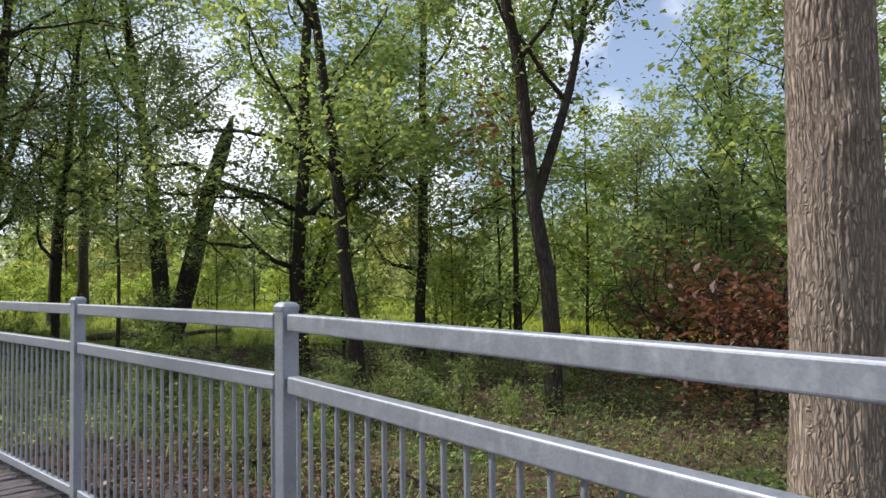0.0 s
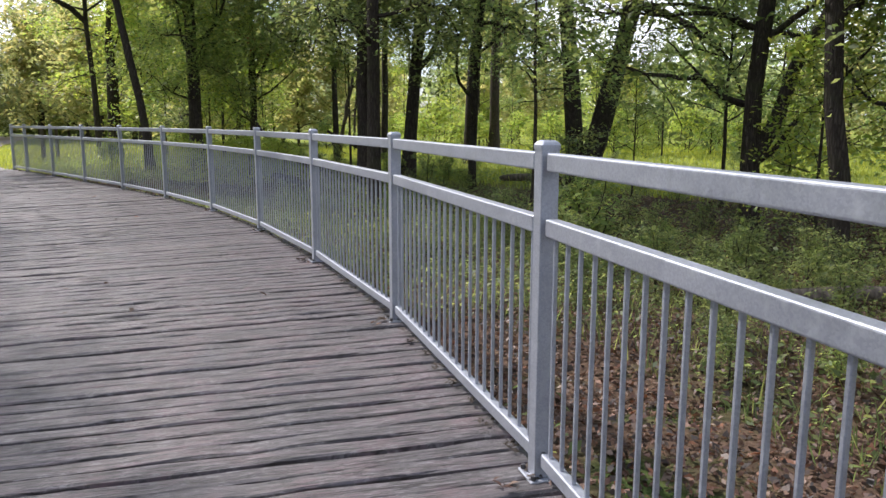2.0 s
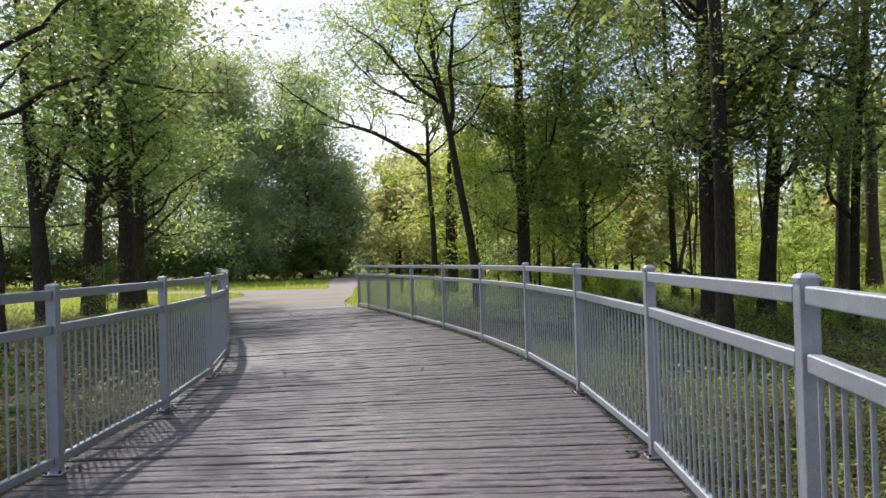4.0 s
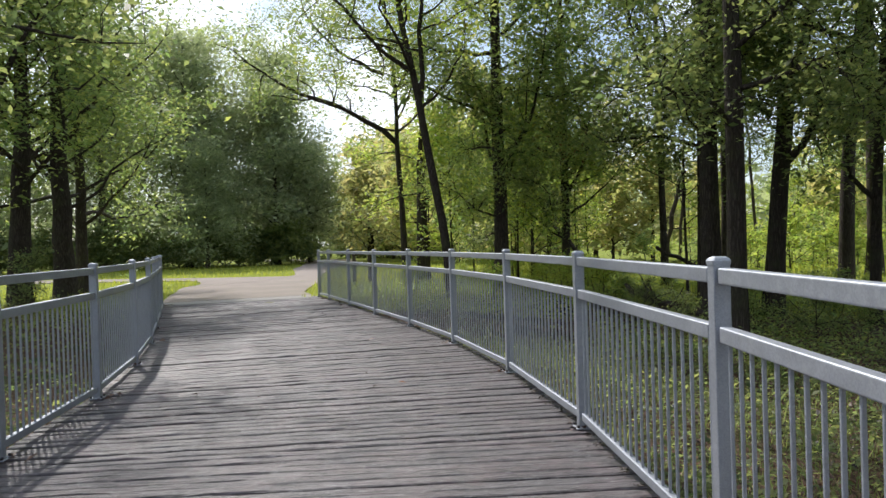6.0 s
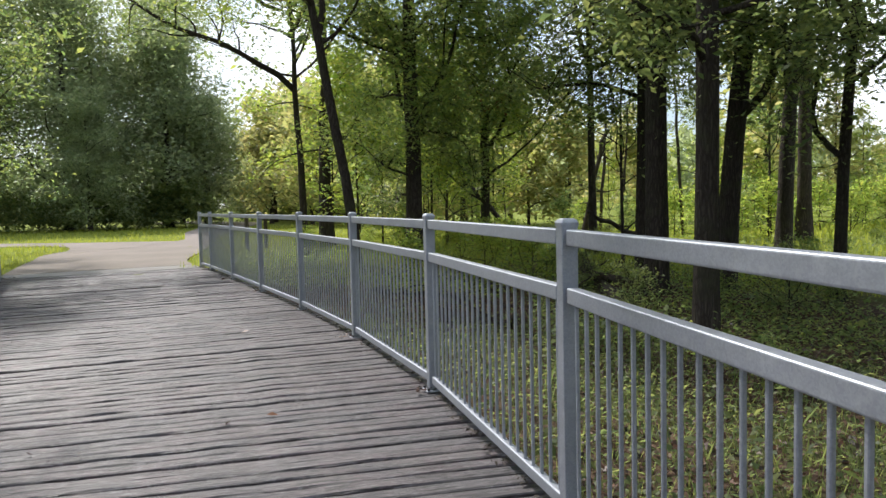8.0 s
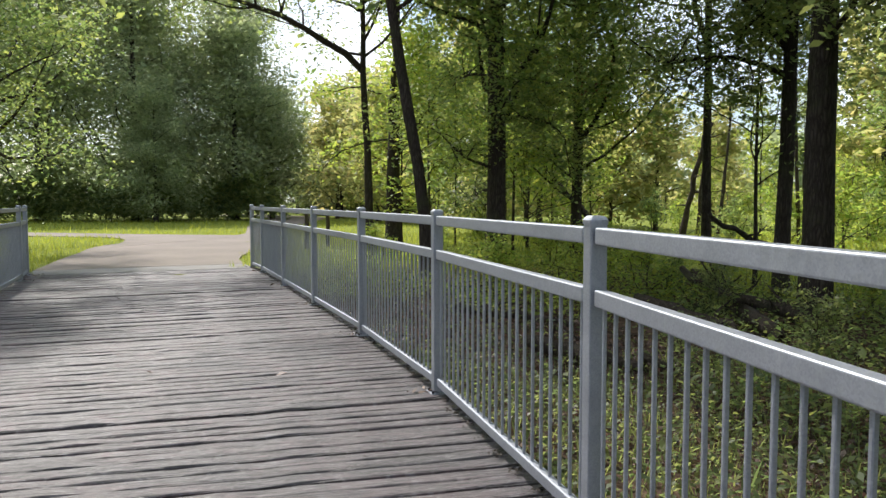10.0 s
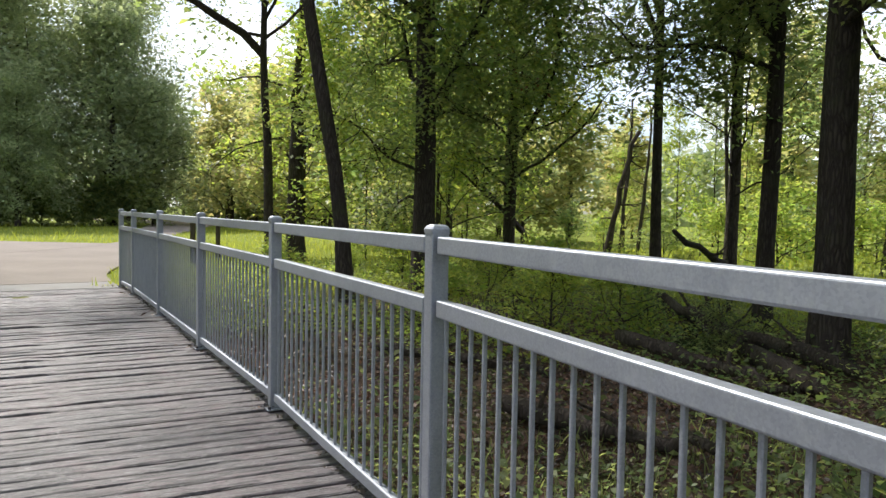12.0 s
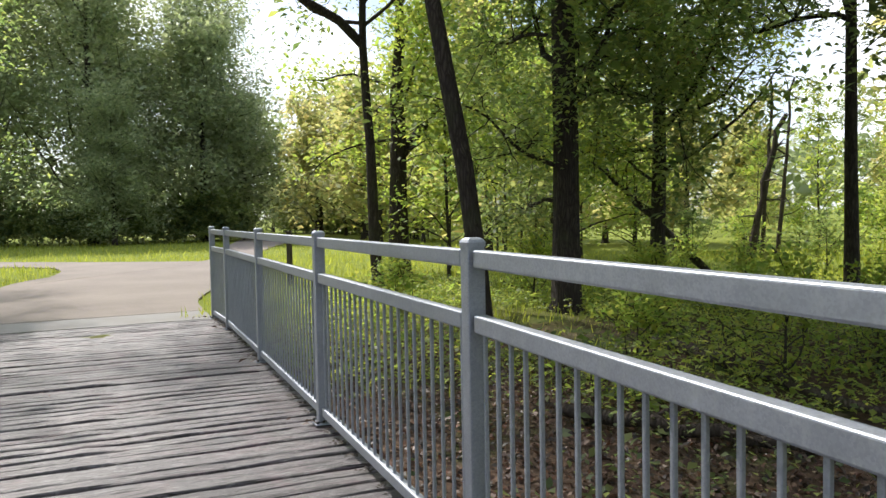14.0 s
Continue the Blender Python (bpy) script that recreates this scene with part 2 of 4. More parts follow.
LITTER = leaf("fallen_leaves", (0.075, 0.040, 0.030), (0.120, 0.066, 0.046), (0.032, 0.023, 0.020), (0.23, 0.170, 0.130), (0.165, 0.070, 0.036), (0.055, 0.044, 0.038), (0.026, 0.021, 0.019), glow=0.1, sheen=0.3)
GRASS = leaf("grass_blades", (0.13, 0.17, 0.026), (0.19, 0.225, 0.034), (0.25, 0.27, 0.05), (0.15, 0.19, 0.03), glow=0.56)
FLOOR, ASPHALT, CONCRETE = woodland_floor(), worn_asphalt(), pale_concrete()


# ---- building helpers ----
def array_mesh(name, verts, quads, material, smooth=False):
    """A mesh of four-cornered faces from arrays."""
    verts, quads = np.asarray(verts, np.float32), np.asarray(quads, np.int32)
    me = bpy.data.meshes.new(name)
    me.vertices.add(len(verts))
    me.vertices.foreach_set("co", verts.ravel())
    me.loops.add(quads.size)
    me.loops.foreach_set("vertex_index", quads.ravel())
    me.polygons.add(len(quads))
    me.polygons.foreach_set("loop_start", np.arange(0, quads.size, 4, dtype=np.int32))
    if smooth:
        me.polygons.foreach_set("use_smooth", np.ones(len(quads), bool))
    me.materials.append(material)
    me.update(calc_edges=True)
    return me


def part_of(name, me, parent, label="", kind=""):
    ob = new(name, me)
    ob.parent = parent
    return tagged(ob, label, kind=kind)


def part(name, bm, material, parent=None, label=""):
    me = bpy.data.meshes.new(name)
    bm.normal_update()
    bm.to_mesh(me)
    bm.free()
    me.materials.append(material)
    ob = new(name, me)
    if parent is not None:
        ob.parent = parent
    return tagged(ob, label)


def box_bm(size, centre=(0, 0, 0), bevel=0.0, segments=1):
    bm = bmesh.new()
    bmesh.ops.create_cube(bm, size=1.0)
    for v in bm.verts:
        v.co = Vector(centre) + Vector((v.co.x * size[0], v.co.y * size[1], v.co.z * size[2]))
    if bevel:
        bmesh.ops.bevel(bm, geom=list(bm.edges), offset=bevel, segments=segments, affect="EDGES", profile=0.5)
    return bm


def smoothstep(lo, hi, v):
    s = np.clip((v - lo) / (hi - lo), 0, 1)
    return s * s * (3 - 2 * s)


def ground_height(x, y):
    """The lie of the land: low beside the deck, level with it at its far end."""
    x, y = np.asarray(x, float), np.asarray(y, float)
    rise = smoothstep(17, 29, y - 0.30 * x)
    base = -0.42 * (1 - rise) - 0.03
    lumps = 0.05 * np.sin(x * 0.9 + 1.3) * np.cos(y * 0.75) + 0.035 * np.sin(x * 2.3 + y * 1.7)
    return base + lumps * (1 - 0.85 * rise)


# ---- plan of the deck ----
RIGHT = [(-0.55, -9.75), (0.85, -7.54), (1.90, -5.14), (2.65, -2.62), (3.12, -0.04), (3.39, 2.666), (3.271, 5.289),
         (3.033, 7.902), (2.541, 10.481), (1.874, 13.023), (1.013, 15.502), (-0.078, 17.889), (-1.319, 20.187),
         (-2.650, 22.436), (-3.990, 24.682), (-5.335, 26.925), (-6.029, 27.980)]
RIGHT = [Vector((x, y, 0)) for x, y in RIGHT]
WIDTH = 4.40


def left_of(i):
    ahead = (RIGHT[min(i + 1, len(RIGHT) - 1)] - RIGHT[max(i - 1, 0)]).normalized()
    return RIGHT[i] + Vector((-ahead.y, ahead.x, 0)) * WIDTH


LEFT = [left_of(i) for i in range(len(RIGHT))]
POST, RAIL_H, RAIL_W = 0.076, 0.070, 0.056
TOP_Z, MID_Z, LOW_Z, CAP_Z = 1.352, 1.098, 0.130, 1.40


def rail_bm(length, height, width):
    """A hollow section laid along x from 0, its top at z = 0."""
    return box_bm((length, width, height), (length / 2, 0, -height / 2), 0.008, 3)


def post_parts(parent, place, angle):
    at = pose(place.x, place.y, 0, 0, 0, angle)
    bm = box_bm((POST, POST, CAP_Z - 0.030), (0, 0, (CAP_Z - 0.030) / 2 + 0.004), 0.005, 2)
    post = part("post", bm, STEEL, parent)
    post.matrix_basis = at
    bm = bmesh.new()
    rings = ((POST + 0.006, CAP_Z - 0.036), (POST + 0.008, CAP_Z - 0.018), (POST - 0.006, CAP_Z - 0.007), (POST - 0.030, CAP_Z))
    last = None
    for side, z in rings:
        h, c = side / 2, side / 2 * 0.86
        ring = [bm.verts.new((x, y, z)) for x, y in ((h, -c), (h, c), (c, h), (-c, h), (-h, c), (-h, -c), (-c, -h), (c, -h))]
        if last:
            for k in range(8):
                bm.faces.new((last[k], last[(k + 1) % 8], ring[(k + 1) % 8], ring[k]))
        else:
            bm.faces.new(ring[::-1])
        last = ring
    bm.faces.new(last)
    part("cap", bm, STEEL, post, "pressed steel post cap with a shallow pyramid top")
    part("base_plate", box_bm((0.150, 0.135, 0.012), (0, 0, 0.0065), 0.003), STEEL, post)
    for sx in (-1, 1):
        for sy in (-1, 1):
            bm = bmesh.new()
            bmesh.ops.create_cone(bm, cap_ends=True, segments=6, radius1=0.011, radius2=0.011, depth=0.02,
                                  matrix=Matrix.Translation((sx * 0.057, sy * 0.050, 0.022)))
            part("nut", bm, SEAM_NUT, post)
    return post


def baluster_mesh():
    bm = box_bm((0.016, 0.016, MID_Z - RAIL_H - LOW_Z + 0.004), (0, 0, (MID_Z - RAIL_H + LOW_Z) / 2), 0.003)
    me = bpy.data.meshes.new("baluster")
    bm.to_mesh(me)
    bm.free()
    me.materials.append(STEEL)
    return me


BALUSTER = baluster_mesh()


def railing(line, label):
    """A run of posts, three rails a bay and balusters."""
    root = tagged(new("railing"), label, "railing", "bridge railings")
    gap = POST / 2 + 0.026
    for i, place in enumerate(line):
        a0 = line[i] - line[i - 1] if i else line[1] - line[0]
        a1 = line[i + 1] - line[i] if i + 1 < len(line) else a0
        d = a0.normalized() + a1.normalized()
        post_parts(root, place, math.degrees(math.atan2(d.y, d.x)))
        if i + 1 == len(line):
            break
        along = line[i + 1] - place
        n, angle = along.length, math.degrees(math.atan2(along.y, along.x))
        at = pose(place.x, place.y, 0, 0, 0, angle)
        for name, z, h, w in (("top_rail", TOP_Z, RAIL_H, RAIL_W), ("middle_rail", MID_Z, RAIL_H, RAIL_W), ("bottom_rail", LOW_Z, 0.062, 0.046)):
            rail = part(name, rail_bm(n - 2 * gap, h, w), STEEL, root)
            rail.matrix_basis = at @ pose(gap, 0, z)
            # dark stub in each rail-end gap, coloured as the seam's shade
            for end in (gap - 0.0135, n - gap + 0.0135):
                br = part("bracket", box_bm((0.027, w - 0.030, h - 0.014), (0, 0, -h / 2), 0.002), SEAM_NUT, rail)
                br.matrix_basis = pose(end - gap, 0, 0)
        count = max(3, round(n / 0.1138))
        for k in range(1, count):
            ob = part_of("baluster", BALUSTER, root)
            ob.matrix_basis = at @ pose(n * k / count, 0, 0)
    return root


# ---- ground, path ----
def axis_steps(near, far, fine, growth=1.16):
    """Even steps over a stretch, widening steps out to the horizon."""
    lo, hi = near
    mid = list(np.arange(lo, hi + 1e-6, fine))
    up, step = [hi], fine
    while up[-1] < far:
        step *= growth
        up.append(up[-1] + step)
    down, step = [lo], fine
    while down[-1] > -far:
        step *= growth
        down.append(down[-1] - step)
    return np.array(down[:0:-1] + mid + up[1:])


xs, ys = axis_steps((-14, 16), 1800, 0.42), axis_steps((-4, 40), 1800, 0.42)
gx, gy = np.meshgrid(xs, ys)
gz = ground_height(gx, gy)
rng = np.random.default_rng(5)
near_mask = (np.abs(gx) < 40) & (gy > -20) & (gy < 60)
gz = gz + rng.normal(0, 0.012, gz.shape) * near_mask
cols, rws = len(xs), len(ys)
idx = np.arange(cols * rws).reshape(rws, cols)
quads = np.stack([idx[:-1, :-1], idx[:-1, 1:], idx[1:, 1:], idx[1:, :-1]], -1).reshape(-1, 4)
ground = new("ground", array_mesh("ground", np.stack([gx, gy, gz], -1).reshape(-1, 3), quads, FLOOR, True))
tagged(ground, "leaf-strewn woodland soil turning to mown grass beyond the deck", "ground", kind="structure")


def ribbon(name, left, right, z, material, label, category, thick=0.05):
    """A paved sheet between two edge lines of equal count."""
    bm = bmesh.new()
    rows = [(bm.verts.new((*l, z)), bm.verts.new((*r, z))) for l, r in zip(left, right)]
    for (a0, b0), (a1, b1) in zip(rows, rows[1:]):
        bm.faces.new((a0, b0, b1, a1))
    ret = bmesh.ops.extrude_face_region(bm, geom=list(bm.faces))
    for v in ret["geom"]:
        if isinstance(v, bmesh.types.BMVert):
            v.co.z -= thick
    bmesh.ops.recalc_face_normals(bm, faces=list(bm.faces))
    ob = part(name, bm, material)
    return tagged(ob, label, category, kind="structure")


def curve_line(points, per=6):
    """A smooth line through points of the plan."""
    pts = [Vector(p) for p in points]
    pts = [pts[0] * 2 - pts[1]] + pts + [pts[-1] * 2 - pts[-2]]
    out = []
    for a, b, c, d in zip(pts, pts[1:], pts[2:], pts[3:]):
        for k in range(per):
            t = k / per
            out.append(0.5 * ((2 * b) + (c - a) * t + (2 * a - 5 * b + 4 * c - d) * t * t + (3 * b - a - 3 * c + d) * t ** 3))
    return out + [pts[-2]]


apron_l, apron_r = LEFT[-1].xy, RIGHT[-1].xy
way = (RIGHT[-1] - RIGHT[-2]).normalized().xy
ribbon("pavement_apron", [apron_l + way * 0.02, apron_l + way * 1.15], [apron_r + way * 0.02, apron_r + way * 1.15], 0.0, CONCRETE,
       "pale worn concrete strip at the deck's end", "pavement")
main_l = curve_line([apron_l + way * 1.16, (-12.6, 31.0), (-14.6, 36.0), (-13.5, 43.0), (-15.2, 48.0), (-18.2, 55.0), (-21.6, 65.0), (-28.0, 80.0), (-40.0, 90.0)])
main_r = curve_line([apron_r + way * 1.16, (-7.7, 31.0), (-9.2, 36.0), (-11.0, 41.0), (-13.3, 48.0), (-15.6, 56.0), (-18.0, 66.0), (-23.0, 82.0), (-36.0, 95.0)])
ribbon("pavement_path", main_l, main_r, 0.004, ASPHALT, "sunlit buff asphalt footpath winding into the trees", "pavement")
side_n = curve_line([(-12.6, 43.0), (-18.0, 43.3), (-24.0, 44.2), (-34.0, 45.0), (-60.0, 45.0)])
side_s = curve_line([(-13.6, 34.2), (-16.4, 39.2), (-20.0, 40.8), (-34.0, 41.6), (-60.0, 41.6)])
ribbon("pavement_branch", side_n, side_s, 0.008, ASPHALT, "buff asphalt side path branching across the lawn", "pavement")

# ---- railings ----
railing(RIGHT, "galvanised steel railing with square balusters on the curving deck's outer edge")
railing(LEFT, "galvanised steel railing with square balusters on the curving deck's inner edge")


# ---- trees ----
def tube(points, radii, sides=8, seed=0, rough=0.0):
    """A tapering tube round a line of points: vertices and faces."""
    pts, radii = np.asarray(points, float), np.asarray(radii, float)
    tangents = np.gradient(pts, axis=0)
    tangents /= np.linalg.norm(tangents, axis=1)[:, None]
    ref = np.where(np.abs(tangents[:, 2:3]) > 0.9, [[1.0, 0, 0]], [[0, 0, 1.0]])
    u = np.cross(tangents, ref)
    u /= np.linalg.norm(u, axis=1)[:, None]
    if len(u) > 1:
        for i in range(1, len(u)):
            u[i] = u[i - 1] - tangents[i] * (u[i - 1] @ tangents[i])
            u[i] /= np.linalg.norm(u[i]) + 1e-9
    v = np.cross(tangents, u)
    ang = np.linspace(0, 2 * np.pi, sides, endpoint=False)
    r = radii[:, None] * np.ones(sides)
    if rough:
        r = r * (1 + np.random.default_rng(seed).normal(0, rough, r.shape))
    rings = pts[:, None] + r[..., None] * (np.cos(ang)[None, :, None] * u[:, None] + np.sin(ang)[None, :, None] * v[:, None])
    n = len(pts)
    i = np.arange(n * sides).reshape(n, sides)
    j = np.roll(i, -1, axis=1)
    return rings.reshape(-1, 3), np.stack([i[:-1], j[:-1], j[1:], i[1:]], -1).reshape(-1, 4)


def join(pieces):
    verts, quads, n = [], [], 0
    for v, q in pieces:
        verts.append(v)
        quads.append(q + n)
        n += len(v)
    return np.concatenate(verts), np.concatenate(quads)


def leaf_arrays(centres, size, rng, flat=0.6, slim=0.5, vary=0.35):
    """A folded kite for each leaf."""
    n = len(centres)
    normal = rng.normal(size=(n, 3))
    normal /= np.linalg.norm(normal, axis=1)[:, None]
    normal[:, 2] = np.abs(normal[:, 2]) + flat
    normal /= np.linalg.norm(normal, axis=1)[:, None]
    t = np.cross(normal, rng.normal(size=(n, 3)))
    t /= np.linalg.norm(t, axis=1)[:, None] + 1e-9
    b = np.cross(normal, t)
    s = (size * np.exp(rng.normal(0, vary, n)))[:, None]
    fold = normal * s * 0.12
    verts = np.stack([centres - t * s * 0.5, centres + b * s * slim * 0.5 + fold, centres + t * s * 0.5, centres - b * s * slim * 0.5 + fold], 1)
    return verts.reshape(-1, 3), np.arange(4 * n).reshape(n, 4)


def wander(rng, start, direction, length, steps, bend, rise=0.0):
    """A crooked line from start."""
    d = np.asarray(direction, float)
    d = d / np.linalg.norm(d)
    pts = [np.asarray(start, float)]
    for _ in range(steps):
        d = d + rng.normal(0, bend, 3) + np.array([0, 0, rise])
        d /= np.linalg.norm(d)
        pts.append(pts[-1] + d * length / steps)
    return np.array(pts)


def grow(seed, height, radius, lean=(0.0, 0.0), fork=None, first=0.35, limbs=14, reach=3.0, twigs=7, leaves=6000, size=0.11,
         spread=0.30, sides=10, wobble=0.03, flat=0.6, up=0.75, draw=1.0):
    """Trunk and limb geometry and leaf geometry of one tree, standing at the origin."""
    rng = np.random.default_rng(seed)
    steps = 12
    zs = np.linspace(0, 1, steps + 1)
    drift = np.cumsum(rng.normal(0, wobble, (steps + 1, 2)), axis=0) * height / steps
    drift -= drift[0]
    top = np.stack([lean[0] * height * zs ** 1.15 + drift[:, 0], lean[1] * height * zs ** 1.15 + drift[:, 1], zs * height], 1)
    rad = radius * (1 - zs) ** 0.75 * 0.95 + radius * 0.06
    rad[0] *= 1.5
    extra = top[0] * 0.9 + top[1] * 0.1
    line = np.vstack([top[0] - [0, 0, 0.25], top[0], extra + [0, 0, 0.0], top[1:]])
    radl = np.concatenate([[rad[0] * 1.15], [rad[0]], [rad[0] * 0.76], rad[1:]])
    pieces = [tube(line, radl, sides, seed, 0.035)]
    stems = [(top, rad)]
    if fork:
        at, tilt, azim, part_len = fork
        k = int(at * steps)
        start = top[k]
        d = (math.cos(azim) * tilt, math.sin(azim) * tilt, 1.0)
        pts = wander(rng, start, d, height * part_len, 10, 0.13)
        r = np.linspace(rad[k] * 0.85, radius * 0.08, len(pts))
        pieces.append(tube(pts, r, sides, seed + 1, 0.03))
        stems.append((pts, r))
    centres = []
    for i in range(limbs):
        stem, srad = stems[i % len(stems)]
        low = first if len(stem) == steps + 1 else 0.15
        f = low + (0.98 - low) * ((i + rng.random()) / limbs) ** 0.9
        k = f * (len(stem) - 1)
        k0 = min(int(k), len(stem) - 2)
        start = stem[k0] + (stem[k0 + 1] - stem[k0]) * (k - k0)
        az = i * 2.4 + rng.normal(0, 0.4)
        rel = (f - low) / (1 - low)
        length = reach * (1.0 - 0.55 * rel) * rng.uniform(0.65, 1.25)
        d = (math.cos(az), math.sin(az), up * rng.uniform(0.2, 1.4))
        pts = wander(rng, start, d, length, 7, 0.22, 0.05)
        r0 = min(srad[k0] * 0.55, 0.012 * length + 0.010)
        if draw or i % 2:
            pieces.append(tube(pts, np.linspace(r0, 0.008, len(pts)), 5 if draw > 0.3 else 3))
        for _ in range(twigs):
            p = pts[rng.integers(2, len(pts))]
            tw = wander(rng, p, rng.normal(size=3) + [0, 0, 0.15], length * rng.uniform(0.18, 0.42), 4, 0.25)
            if rng.random() < draw:
                pieces.append(tube(tw, np.linspace(0.010, 0.003, len(tw)), 3))
            centres.append(tw)
        centres.append(pts[4:])
    if not leaves:
        return join(pieces), None
    nodes = np.concatenate(centres)
    weight = rng.random(len(nodes)) ** 3.2
    pick = rng.choice(len(nodes), leaves, p=weight / weight.sum())
    offs = rng.normal(0, spread, (leaves, 3)) * [1, 1, 0.6]
    return join(pieces), leaf_arrays(nodes[pick] + offs, size, rng, flat)


def tree(name, seed, x, y, bark_mat, leaf_mat, label, group, turn=0.0, **shape):
    root = tagged(new(name), label, "tree" if "shrub" not in name else "shrub", group)
    root.matrix_basis = pose(x, y, float(ground_height(x, y)), 0, 0, turn)
    wood, foliage = grow(seed, **shape)
    part_of("trunk", array_mesh("trunk", *wood, bark_mat, True), root)
    if foliage:
        part_of("crown", array_mesh("crown", *foliage, leaf_mat), root)
    return root


def again(root, x, y, turn, scale=1.0, sink=0.0):
    ob = copy_thing(root, pose(x, y, float(ground_height(x, y)) - sink, 0, 0, turn))
    ob.scale = (scale, scale, scale)
    return ob


GREEN_TREE = "tall woodland tree with furrowed brown trunk and green leaves"
DARK_TREE = "tall dark-trunked woodland tree with drooping green leaves"
W = "woodland trees beside the deck"
def furrowed_trunk(seed, height, radius, sides=150, rings=150):
    """A stout bole with raised bark ridges that split and join."""
    r = np.random.default_rng(seed)
    zs = np.linspace(-0.3, height, rings)
    ang = np.linspace(0, 2 * np.pi, sides, endpoint=False)
    az, zz = np.meshgrid(ang, zs)
    sway = 0.30 * np.sin(zz * 2.1 + 3 * np.sin(az)) + 0.22 * np.sin(zz * 5.3 + 2.2 * az) + 0.12 * np.sin(zz * 11.0 - 3 * az)
    ridge = np.abs(np.sin(az * 17 + sway * 3.0)) ** 0.6 + 0.35 * np.abs(np.sin(az * 29 - sway * 4.2 + zz * 0.7))
    plates = 0.25 * np.abs(np.sin(zz * 9 + 5 * np.sin(az * 6)))
    rad = radius * (1 - 0.035 * np.clip(zz, 0, None)) * (1 + 0.30 * np.exp(-np.clip(zz + 0.3, 0, None) * 2.2))
    rad = rad + 0.020 * (ridge + plates) - 0.024 + r.normal(0, 0.0035, rad.shape)
    rad = rad + 0.05 * np.exp(-((zz - 3.15) / 0.18) ** 2 - (np.angle(np.exp(1j * (az - 3.9))) / 0.35) ** 2)
    verts = np.stack([rad * np.cos(az), rad * np.sin(az), zz], -1).reshape(-1, 3)
    i = np.arange(rings * sides).reshape(rings, sides)
    j = np.roll(i, -1, axis=1)
    return verts, np.stack([i[:-1], j[:-1], j[1:], i[1:]], -1).reshape(-1, 4)


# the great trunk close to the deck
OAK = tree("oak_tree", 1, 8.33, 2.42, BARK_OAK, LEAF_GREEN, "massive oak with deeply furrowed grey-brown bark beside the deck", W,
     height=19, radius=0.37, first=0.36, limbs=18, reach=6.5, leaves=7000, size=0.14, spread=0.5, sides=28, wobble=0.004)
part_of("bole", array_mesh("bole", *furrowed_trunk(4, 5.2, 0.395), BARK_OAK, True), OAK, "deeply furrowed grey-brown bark")
